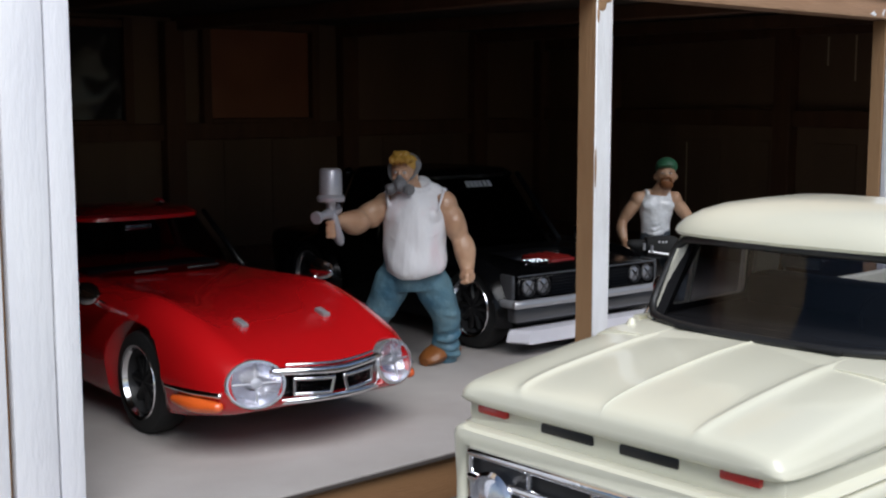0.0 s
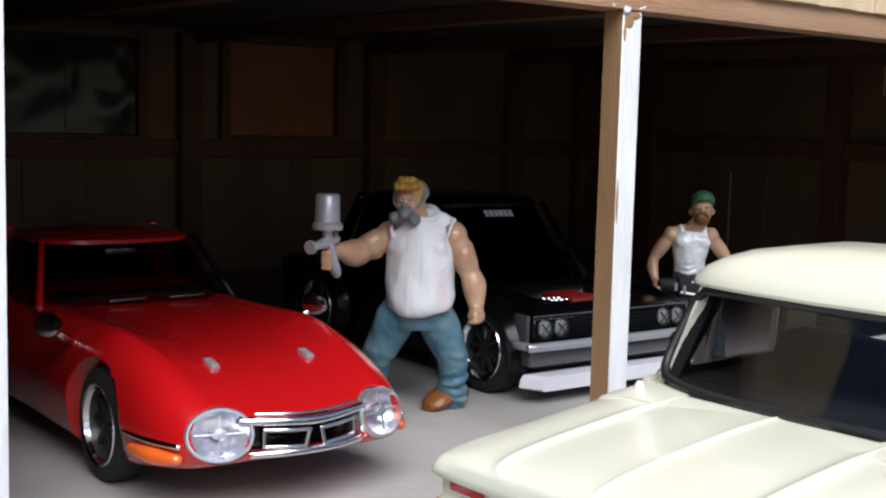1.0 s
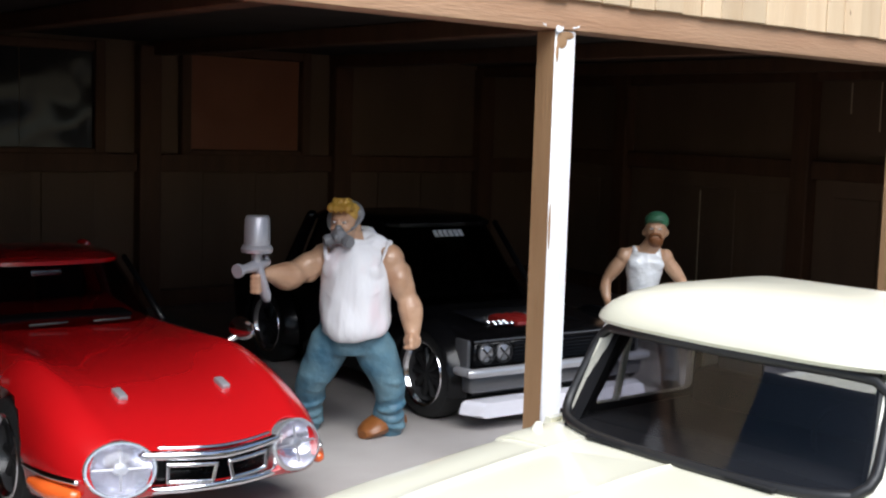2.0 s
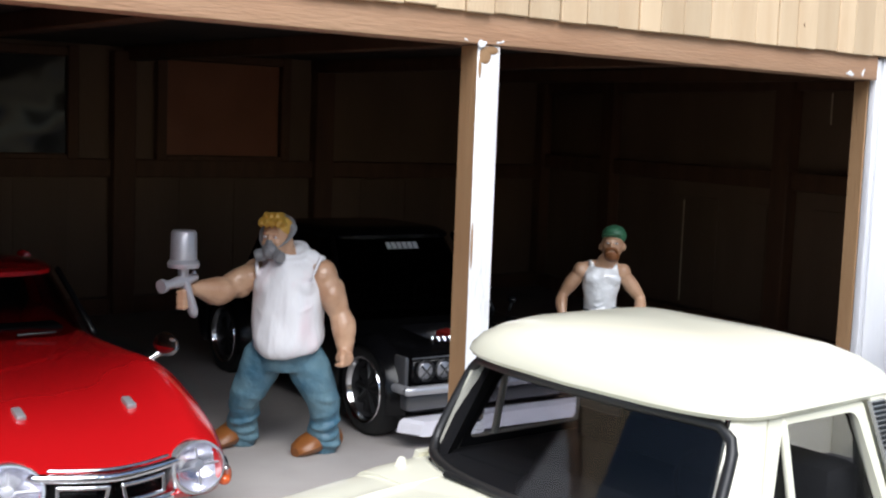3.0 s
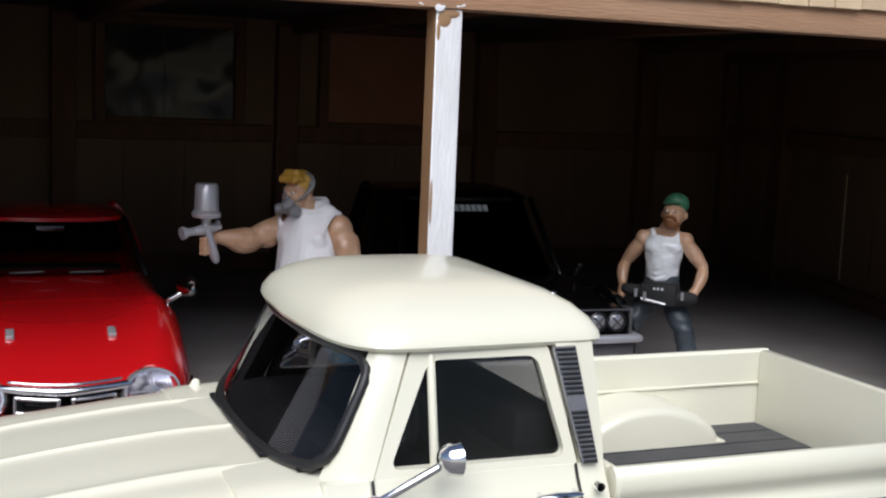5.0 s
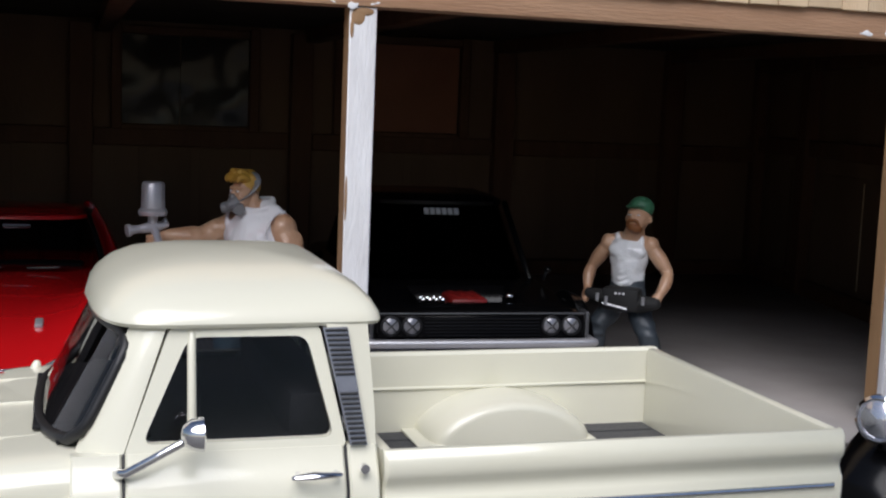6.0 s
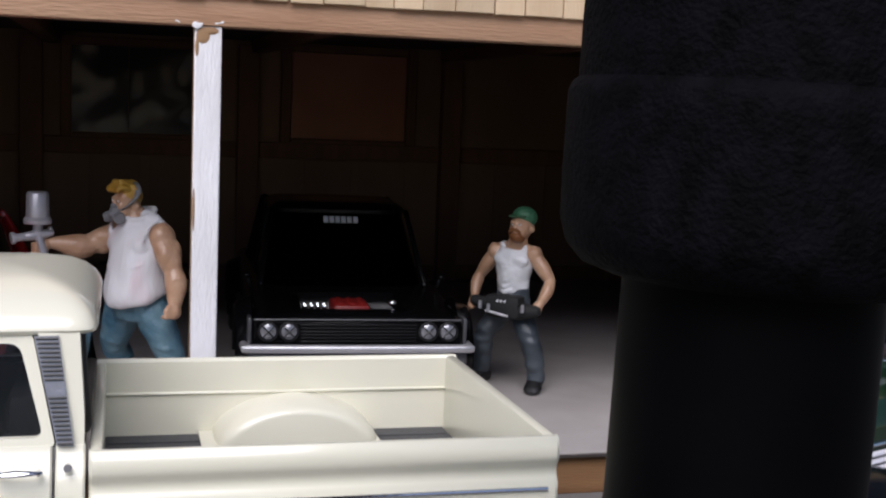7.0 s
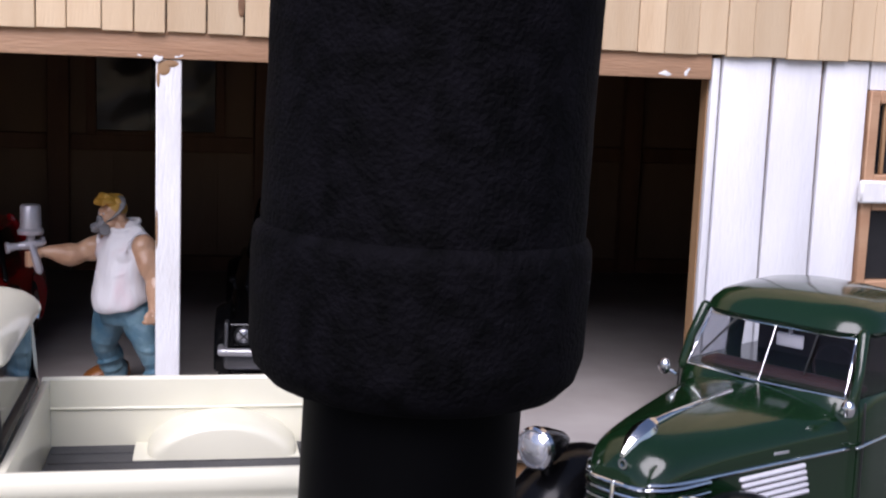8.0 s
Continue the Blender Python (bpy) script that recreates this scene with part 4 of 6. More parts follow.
    for k in range(9):
        u = k / 8
        z, w = 0.915 + 0.455 * u, 0.010 * math.sin(math.pi * u)
        front, back = 4.425 + 0.195 * u, 4.578 + 0.158 * u
        rings.append([V(front, CY + sy * (0.665 - 0.05 * u), z), V(front + 0.03, CY + sy * (0.715 - 0.075 * u + w), z), V(front + 0.09, CY + sy * (0.752 - 0.098 * u + w), z), V(back, CY + sy * (0.768 - 0.108 * u), z),
                      V(back, CY + sy * (0.70 - 0.10 * u), z), V(front + 0.03, CY + sy * (0.64 - 0.06 * u), z)])
    loft(bm, rings)
    post_ob = pp("windscreen_post", bm, M_CREAM)
    bm = B()
    rings = []
    for k in range(9):
        u = k / 8
        z, front, back = 0.955 + 0.385 * u, 4.445 + 0.18 * u, 4.585 + 0.15 * u
        rings.append([V(back, CY + sy * (0.698 - 0.10 * u), z), V(front + 0.03, CY + sy * (0.632 - 0.06 * u), z), V(front, CY + sy * (0.655 - 0.05 * u), z), V(front + 0.03, CY + sy * (0.622 - 0.06 * u), z), V(back, CY + sy * (0.688 - 0.10 * u), z)])
    loft(bm, rings)
    pp("post_lining", bm, M_INSIDE, post_ob)
    bm = B()
    loft(bm, [[V(5.355, CY + sy * 0.765, 0.94), V(5.44, CY + sy * 0.765, 0.94), V(5.44, CY + sy * 0.62, 0.94), V(5.355, CY + sy * 0.70, 0.94)],
              [V(5.345, CY + sy * 0.745, 1.06), V(5.44, CY + sy * 0.735, 1.06), V(5.44, CY + sy * 0.61, 1.06), V(5.345, CY + sy * 0.68, 1.06)],
              [V(5.27, CY + sy * 0.675, 1.37), V(5.42, CY + sy * 0.665, 1.37), V(5.42, CY + sy * 0.56, 1.37), V(5.27, CY + sy * 0.62, 1.37)]])
    rear_post = pp("rear_post", bm, M_CREAM)
    # louvred insert beside the rear window
    bm = B()
    quad = [V(5.345, CY + sy * 0.786, 0.962), V(5.405, CY + sy * 0.786, 0.962), V(5.345, CY + sy * 0.688, 1.355), V(5.258, CY + sy * 0.688, 1.355)]
    loft(bm, [quad, [q + V(0, -sy * 0.015, 0) for q in quad]])
    lv = pp("louvre_panel", bm, M_LENSD, rear_post, "dark louvred cab vent")
    for i in range(24):
        if i in (11, 12, 13):
            continue
        u = (i + 0.5) / 24
        a, b = quad[0].lerp(quad[3], u), quad[1].lerp(quad[2], u)
        bm = B()
        rod(bm, a + V(0.006, sy * 0.003, 0), b + V(-0.004, sy * 0.003, 0), 0.0052, 6)
        pp("slat", bm, M_TRIM, rear_post)
# windscreen, curved round at the corners, with a thick black rubber
def screen(u, z):
    """u from -1 to 1 across; z up."""
    k = (z - 0.955) / 0.40
    w = 0.692 - 0.055 * k
    x = 4.310 + 0.205 * k + 0.125 * abs(u) ** 3.0
    return V(x, CY + w * u, z)
def rounded(a, b):
    """A point of the windscreen from a, b in -1..1, with the corners drawn in."""
    return screen(a * math.sqrt(1 - 0.16 * b ** 6), 1.155 + 0.19 * b * math.sqrt(1 - 0.16 * a ** 6))


bm = B()
loft(bm, [[rounded(-1 + 2 * i / 24, -1 + 2 * j / 10) for i in range(25)] for j in range(11)], closed=False, caps=False)
pp("windscreen", bm, G_PICK, None, "tinted curved windscreen", shadow=False)
bm = B()
edge = [(-1 + 2 * i / 20, -1) for i in range(20)] + [(1, -1 + 2 * j / 10) for j in range(10)] + [(1 - 2 * i / 20, 1) for i in range(20)] + [(-1, 1 - 2 * j / 10) for j in range(11)]
tube(bm, [rounded(*q) for q in edge], [0.020] * len(edge), 10)
pp("windscreen_rubber", bm, M_TRIM, None, "thick black windscreen rubber")
bm = B()
def roofring(k, z, dx=0.0, n=56):
    out = []
    for i in range(n):
        q = 2 * math.pi * i / n
        c, s = math.cos(q), math.sin(q)
        r = 0.29 + 0.5 * (1 - k) if c < 0 else 0.13 + 0.3 * (1 - k)
        hx = 0.47 * k
        x = 5.017 + 0.04 * (1 - k) + math.copysign(abs(c) ** r, c) * hx + dx
        w = 0.69 - 0.03 * (x - 4.95)
        y = math.copysign(abs(s) ** r, s) * w * k
        x -= 0.07 * (1 - (y / 0.69) ** 2) * (1 if c < 0 else 0)
        out.append(V(x, CY + y, z))
    return out
loft(bm, [roofring(0.93, 1.352), roofring(0.985, 1.358), roofring(1.0, 1.372), roofring(0.99, 1.395), roofring(0.94, 1.435), roofring(0.85, 1.475), roofring(0.72, 1.508), roofring(0.5, 1.535), roofring(0.25, 1.548), roofring(0.06, 1.552)])
roof = pp("roof", bm, M_CREAM, None, "cream rounded cab roof")
bm = B()
loft(bm, [roofring(0.90, 1.342), roofring(0.92, 1.3495)])
pp("headliner", bm, M_INSIDE, roof)
bm = B()
box(bm, (5.425, CY - 0.55, 1.0), (5.438, CY + 0.55, 1.33), 0.005, 1)
pp("rear_window", bm, G_SIDE, None, shadow=False)
bm = B()
tube(bm, [(5.435, CY - 0.57, 0.98), (5.435, CY + 0.57, 0.98), (5.405, CY + 0.54, 1.35), (5.405, CY - 0.54, 1.35), (5.435, CY - 0.57, 0.98)], [0.03] * 5, 8)
pp("rear_window_rubber", bm, M_TRIM)
bm = B()
box(bm, (4.50, CY - 0.6, 0.86), (4.70, CY + 0.6, 0.985), 0.03)
box(bm, (4.30, CY - 0.42, 0.957), (4.56, CY + 0.42, 0.974), 0.004, 1)
box(bm, (4.38, CY - 0.61, 0.957), (4.55, CY + 0.61, 0.972), 0.004, 1)
box(bm, (5.15, CY - 0.62, 0.75), (5.36, CY + 0.62, 1.12), 0.05)
lathe(bm, [(-0.012, 0.13), (0.0, 0.145), (0.012, 0.13)], axis="X", c=(4.86, CY - 0.33, 1.02), n=22)
pp("cabin", bm, M_INSIDE, None, "dark bench seat and dashboard")
bm = B()
box(bm, (4.66, CY - 0.10, 1.245), (4.675, CY + 0.10, 1.295), 0.01)
rod(bm, (4.67, CY, 1.29), (4.68, CY, 1.35), 0.01)
pp("rear_view_mirror", bm, M_TRIM)
for sy in (-1, 1):
    bm = B()
    tube(bm, [(4.575, CY + sy * 0.80, 0.905), (4.60, CY + sy * 0.83, 0.915), (4.79, CY + sy * 0.87, 1.03)], [0.02, 0.016, 0.014], 10)
    m = pp("door_mirror", bm, M_CHROME, None, "chrome door mirror on a long arm")
    bm = B()
    lathe(bm, [(-0.05, 0.01), (-0.045, 0.03), (-0.02, 0.05), (0.02, 0.058), (0.025, 0.05), (0.02, 0.001)], axis="X", c=(4.815, CY + sy * 0.885, 1.05), n=22)
    pp("mirror_head", bm, M_CHROME, m)
# load bed
X0, X1 = 5.458, 7.30
def bed_outer():
    return [(0.775, 0.93), (0.79, 0.945), (0.81, 0.945), (0.828, 0.93), (0.838, 0.90), (0.840, 0.87), (0.833, 0.845), (0.817, 0.825), (0.811, 0.80), (0.822, 0.775), (0.836, 0.757), (0.838, 0.70), (0.834, 0.55), (0.832, 0.3), (0.83, 0.05), (0.775, 0.05)]
for sy in (-1, 1):
    bm = B()
    prof = bed_outer()
    rings = [[V(x, CY + sy * p * (0.985 if x in (X0, X1) else 1), z) for p, z in prof] for x in (X0, X0 + 0.012, 6.4, X1 - 0.015, X1)]
    loft(bm, rings)
    side = pp("bed_side", bm, M_CREAM, None, "cream bed side with a stepped shoulder")
    carve(side, [lambda b: rod(b, (6.40 - PKX, -1.2, 0.28), (6.40 - PKX, 1.2, 0.28), 0.41, 36)])
    bm = B()
    rod(bm, (X0 + 0.03, CY + sy * 0.840, 0.735), (X1 - 0.05, CY + sy * 0.840, 0.735), 0.010, 8)
    rod(bm, (X0 + 0.03, CY + sy * 0.840, 0.665), (X1 - 0.05, CY + sy * 0.840, 0.665), 0.010, 8)
    pp("side_trim", bm, M_CHROME, side, "thin chrome side trim")
    bm = B()
    tube(bm, [(X0 + 0.03, CY + sy * 0.772, 0.77), (X1 - 0.05, CY + sy * 0.772, 0.77)], [0.008, 0.008], 8)
    pp("stiffening_rib", bm, M_CREAM, side)
    # inner wheel hump
    bm = B()
    rings = []
    for k, dy in ((1.0, 0.0), (1.0, 0.17), (0.988, 0.235), (0.955, 0.275), (0.90, 0.300), (0.84, 0.309), (0.78, 0.312), (0.02, 0.315)):
        ring = []
        for i in range(25):
            q = math.pi * i / 24
            ring.append(V(6.43 + 0.385 * k * math.cos(q) * (1 + 0.06 * (math.cos(q) ** 8)), CY + sy * (0.774 - dy), 0.565 + 0.20 * k * math.sin(q)))
        rings.append(ring)
    loft(bm, rings, closed=False, caps=False)
    hump = pp("wheel_hump", bm, M_CREAM, None, "cream rounded wheel hump")
    bm = B()
    box(bm, (5.955, CY + sy * 0.62 - 0.155, 0.562), (6.845, CY + sy * 0.62 + 0.153, 0.574), 0.003, 1)
    pp("hump_flange", bm, M_CREAM, hump)
bm = B()
box(bm, (X0, CY - 0.772, 0.05), (X0 + 0.045, CY + 0.772, 0.935), 0.015)
pp("bed_front_wall", bm, M_CREAM)
bm = B()
box(bm, (X1 - 0.06, CY - 0.772, 0.12), (X1 - 0.005, CY + 0.772, 0.945), 0.015)
pp("tailgate", bm, M_CREAM)
bm = B()
box(bm, (X0 + 0.046, CY - 0.774, 0.49), (X1 - 0.061, CY + 0.774, 0.558), 0.004, 1)
fl = pp("bed_floor", bm, M_MAT, None, "dark grey bed liner")
bm = B()
for i in range(9):
    y = CY - 0.64 + i * 0.16
    box(bm, (X0 + 0.06, y - 0.02, 0.5565), (X1 - 0.08, y + 0.02, 0.565), 0.003, 1)
pp("liner_ribs", bm, M_MAT, fl)
bm = B()
box(bm, (3.5, CY - 0.45, -0.08), (7.2, CY + 0.45, 0.05), 0.03)
pp("chassis", bm, M_TRIM)
for sy in (-1, 1):
    for wx in (3.80, 6.40):
        bm = B()
        r, h = 0.345, 0.12
        lathe(bm, [(-h * 0.9, r * 0.66), (-h, r * 0.8), (-h * 0.85, r * 0.96), (-h * 0.5, r), (h * 0.5, r), (h * 0.85, r * 0.96), (h, r * 0.8), (h * 0.9, r * 0.66)], axis="Y", c=(wx, CY + sy * 0.68, PKZ + r), n=32)
        w = pp("wheel", bm, M_RUBBER)
        bm = B()
        lathe(bm, [(sy * h * 0.95, r * 0.68), (sy * h * 0.7, r * 0.5), (sy * h * 0.9, r * 0.2), (sy * h * 1.0, 0.001)], axis="Y", c=(wx, CY + sy * 0.68, PKZ + r), n=28)
        pp("rim", bm, M_CHROME, w)
# ---- painted figurine with a spray gun, between the two cars ----
def torso(bm, rows, mi):
    """Skin over ellipses (centre, half width, half depth, turn) going up."""
    rings = []
    for x, y, z, a, b, turn in smooth_path(rows, 22):
        q = radians(turn)
        ring = []
        for i in range(28):
            u = 2 * math.pi * i / 28
            c, s = math.cos(u) * a, math.sin(u) * b
            ring.append(V(x + c * math.cos(q) - s * math.sin(q), y + c * math.sin(q) + s * math.cos(q), z))
        rings.append(ring)
    loft(bm, rings, mi)


def boot(bm, x, y, turn, k, mi):
    """A shoe with a rounded toe; turn gives the toe's direction."""
    q = radians(turn)
    d, n = V(math.cos(q), math.sin(q), 0), V(-math.sin(q), math.cos(q), 0)
    rings = []
    for u, w, h in ((-0.105, 0.035, 0.07), (-0.095, 0.058, 0.12), (-0.05, 0.070, 0.155), (0.0, 0.072, 0.155), (0.06, 0.078, 0.122), (0.12, 0.080, 0.098), (0.165, 0.064, 0.072), (0.19, 0.034, 0.045)):
        c = V(x, y, 0) + d * u * k
        rings.append([c + n * w * k * math.cos(a) * (1 if math.sin(a) > -0.3 else 0.92) + V(0, 0, max(0.003, h * k * (0.5 + 0.5 * math.sin(a)))) for a in (2 * math.pi * i / 14 for i in range(14))])
    loft(bm, rings, mi)


bm = B()
SK, SH, JE, BO, HA, MA, GU, WH, DK = range(9)
FQ = radians(-48)  # turn of the shoulder line


def P(a, b, z):
    """A point of the first figurine: a along the shoulders, b to the front."""
    return V(5.705 + 0.67 * a - 0.74 * b, 8.495 - 0.74 * a - 0.67 * b, z)


HC, HF, HS = V(5.615, 8.515, 0), V(-0.84, -0.54, 0), V(0.54, -0.84, 0)  # head: centre, facing, side towards the opening


def H(a, b, z):
    """A point of the head: a to the front, b to the side."""
    return HC + HF * a + HS * b + V(0, 0, z - 0.016)


HQ = math.atan2(HF.y, HF.x)


def jeans(b):
    for hip, knee, foot in ((V(5.80, 8.44, 0.66), V(5.925, 8.395, 0.37), V(5.985, 8.465, 0.10)), (V(5.60, 8.62, 0.66), V(5.53, 8.75, 0.37), V(5.60, 8.90, 0.10))):
        mids = [hip, hip.lerp(knee, 0.5) + V(0, -0.012, 0), knee, knee.lerp(foot, 0.45) + V(0.012, 0, 0), knee.lerp(foot, 0.75) + V(-0.012, 0, 0), foot, foot - V(0, 0, 0.035)]
        tube(b, mids, [0.142, 0.130, 0.108, 0.102, 0.100, 0.112, 0.108], 18, steps=18)
        # gathered cloth over the boot and at the knee
        for lo, hi, n in ((0.09, 0.28, 4), (0.42, 0.56, 3)):
            for k in range(n):
                z = lo + (hi - lo) * k / (n - 1)
                c = foot.lerp(knee, (z - 0.10) / 0.27) if z < 0.37 else knee.lerp(hip, (z - 0.37) / 0.29)
                r = 0.100 + 0.012 * ((k + 1) % 2)
                tube(b, [(c.x + r * math.cos(a), c.y + r * math.sin(a), z + 0.03 * math.sin(a * 1.3 + k)) for a in (-3.0, -2.3, -1.6, -0.9, -0.2)], [0.006, 0.018, 0.022, 0.016, 0.006], 8, steps=12)
    torso(b, [(5.70, 8.52, 0.58, 0.17, 0.15, -49), (5.70, 8.52, 0.68, 0.225, 0.19, -49), (5.70, 8.51, 0.78, 0.222, 0.20, -49), (5.70, 8.50, 0.88, 0.215, 0.20, -49)], 0)


def shirt(b):
    torso(b, [(5.71, 8.49, 0.785, 0.212, 0.20, -48), (5.70, 8.482, 0.80, 0.230, 0.225, -48), (5.692, 8.473, 0.84, 0.238, 0.238, -48), (5.69, 8.475, 0.90, 0.238, 0.232, -48), (5.695, 8.48, 0.98, 0.236, 0.212, -48),
              (5.70, 8.485, 1.08, 0.236, 0.195, -48), (5.702, 8.488, 1.18, 0.232, 0.18, -48), (5.705, 8.495, 1.26, 0.20, 0.155, -48), (5.705, 8.505, 1.33, 0.13, 0.125, -48)], 0)
    # heavy chest, folds that run from the arm hole to the belly, and the rolled hem
    for sx in (-1, 1):
        ellipsoid(b, P(sx * 0.095, 0.10, 1.15), (0.115, 0.078, 0.095), rz=FQ)
    for k, (z0, z1) in enumerate(((1.07, 0.98), (1.02, 0.92), (0.97, 0.87), (0.92, 0.84))):
        tube(b, [P(0.215 - 0.012 * k, 0.07, z0), P(0.16, 0.165, (z0 + z1) / 2 - 0.012), P(0.05, 0.215, z1)], [0.011, 0.013, 0.004], 8, steps=8)
        tube(b, [P(-0.205, 0.07, z0 - 0.02), P(-0.15, 0.17, (z0 + z1) / 2 - 0.03), P(-0.06, 0.215, z1 - 0.02)], [0.010, 0.010, 0.004], 8, steps=8)
    tube(b, [P(0.222 * math.cos(q), 0.216 * math.sin(q), 0.80) for q in (2 * math.pi * i / 24 for i in range(25))], [0.014] * 25, 8)
    for sx in (-1, 1):
        tube(b, [P(sx * 0.05, -0.03, 1.345), P(sx * 0.14, -0.02, 1.325), P(sx * 0.20, -0.01, 1.295)], [0.075, 0.066, 0.045], 12)
        # loose edge of the arm hole, standing off the shoulder
        ring = [P(sx * ((0.192 if sx > 0 else 0.175) + 0.03 * math.sin(q)), 0.015 + (0.13 if sx > 0 else 0.105) * math.cos(q), 1.20 + 0.14 * math.sin(q)) for q in (2 * math.pi * i / 18 for i in range(19))]
        tube(b, ring, [0.014] * 19, 8)
    tube(b, [P(0.115 * math.cos(q), -0.005 + 0.11 * math.sin(q), 1.375 - 0.04 * math.sin(q)) for q in (2 * math.pi * i / 16 for i in range(17))], [0.024] * 17, 8)
    # the hem hangs low over the belly and rises towards the back
    for v in b.verts:
        if v.co.z < 1.0:
            front = (v.co - P(0, 0, 0)).dot(V(-0.74, -0.67, 0))
            v.co.z -= 0.60 * (front + 0.03) * (1.0 - v.co.z) / 0.32


def skin(b):
    # hanging arm: shoulder, upper arm with biceps and triceps, heavy forearm, fist
    ellipsoid(b, P(0.225, -0.01, 1.215), (0.098, 0.105, 0.115), rz=FQ)
    tube(b, [P(0.23, 0, 1.20), (5.91, 8.295, 1.09), (5.945, 8.26, 0.98)], [0.09, 0.095, 0.07], 14, steps=8)
    ellipsoid(b, (5.89, 8.26, 1.085), (0.066, 0.068, 0.10))
    ellipsoid(b, (5.945, 8.305, 1.10), (0.066, 0.066, 0.11))
    tube(b, [(5.945, 8.255, 0.98), (5.965, 8.23, 0.90), (5.962, 8.21, 0.81), (5.955, 8.19, 0.735)], [0.068, 0.085, 0.068, 0.05], 14, steps=10)
    ellipsoid(b, (5.945, 8.18, 0.695), (0.060, 0.060, 0.056))
    for k in range(4):
        tube(b, [(5.968 - 0.02 * k, 8.160 - 0.012 * k, 0.685), (5.946 - 0.02 * k, 8.138 - 0.008 * k, 0.664), (5.925 - 0.02 * k, 8.155, 0.66)], [0.018, 0.019, 0.014], 8)
    tube(b, [(5.915, 8.15, 0.735), (5.892, 8.128, 0.705), (5.89, 8.123, 0.68)], [0.02, 0.022, 0.017], 8)
    # raised arm with the gun
    ellipsoid(b, (5.56, 8.665, 1.22), (0.095, 0.09, 0.095))
    tube(b, [(5.57, 8.66, 1.21), (5.44, 8.69, 1.16), (5.34, 8.675, 1.12)], [0.088, 0.09, 0.078], 14, steps=8)
    ellipsoid(b, (5.44, 8.665, 1.185), (0.09, 0.07, 0.066))
    ellipsoid(b, (5.44, 8.69, 1.105), (0.08, 0.066, 0.056))
    tube(b, [(5.345, 8.675, 1.115), (5.26, 8.655, 1.11), (5.15, 8.635, 1.13), (5.065, 8.615, 1.14)], [0.082, 0.096, 0.064, 0.042], 14, steps=10)
    ellipsoid(b, (5.025, 8.60, 1.12), (0.05, 0.05, 0.058))
    for k in range(4):
        tube(b, [(5.015, 8.565, 1.14 - k * 0.032), (4.975, 8.54, 1.135 - k * 0.032), (4.95, 8.57, 1.132 - k * 0.032)], [0.019, 0.02, 0.016], 8)
    # thick neck, skull, jaw, brow, cheeks and ears
    tube(b, [(5.69, 8.52, 1.31), H(-0.03, 0, 1.40)], [0.112, 0.092], 14)
    ellipsoid(b, H(0, 0, 1.475), (0.108, 0.090, 0.112), rz=HQ, u=20, v=14)
    ellipsoid(b, H(0.035, 0, 1.405), (0.080, 0.080, 0.066), rz=HQ)
    ellipsoid(b, H(0.088, 0, 1.508), (0.026, 0.066, 0.016), rz=HQ)
    ellipsoid(b, H(0.104, 0, 1.468), (0.022, 0.018, 0.034), rz=HQ)
    for sx in (-1, 1):
        ellipsoid(b, H(0.075, sx * 0.045, 1.445), (0.032, 0.026, 0.024), rz=HQ)
        ellipsoid(b, H(-0.025, sx * 0.090, 1.445), (0.030, 0.015, 0.038), rz=HQ)


def hair(b):
    ellipsoid(b, H(-0.018, 0, 1.52), (0.104, 0.094, 0.082), rz=HQ, u=18, v=12)
    hr = random.Random(3)
    for k in range(34):
        a, e = hr.uniform(0, 6.28), hr.uniform(0.35, 1.4)
        ellipsoid(b, H(-0.015 + 0.098 * math.cos(a) * math.cos(e), 0.086 * math.sin(a) * math.cos(e), 1.535 + 0.076 * math.sin(e)), (0.028, 0.028, 0.02), 0, 8, 6)
    # quiff: locks that alternate between falling forward over the brow and standing up
    for k in range(7):
        w = -0.066 + 0.022 * k
        if k % 2:
            pts = [H(0.01, w, 1.585), H(0.05, w * 0.95, 1.615), H(0.085, w * 0.9, 1.628), H(0.10, w * 0.8, 1.612)]
        else:
            pts = [H(0.04, w, 1.575), H(0.085, w * 0.95, 1.590), H(0.118, w * 0.9, 1.572), H(0.112, w * 0.85, 1.552)]
        tube(b, pts, [0.022, 0.025, 0.021, 0.010], 8, steps=8)
    for k in range(5):
        tube(b, [H(-0.07 + 0.025 * k, -0.05, 1.59), H(-0.06 + 0.025 * k, 0.0, 1.622 + 0.006 * (k % 2)), H(-0.07 + 0.025 * k, 0.05, 1.592)], [0.012, 0.018, 0.012], 8, steps=6)


blob(bm, jeans, JE, 0.012, 2, 0.006, (7, 7, 11))
blob(bm, shirt, SH, 0.010, 2, 0.010, (9, 9, 6))
blob(bm, skin, SK, 0.009, 2, 0.003, (9, 9, 6))
blob(bm, hair, HA, 0.009, 1)
boot(bm, 5.985, 8.48, 190, 1.28, BO)
boot(bm, 5.585, 8.93, 197, 1.28, BO)
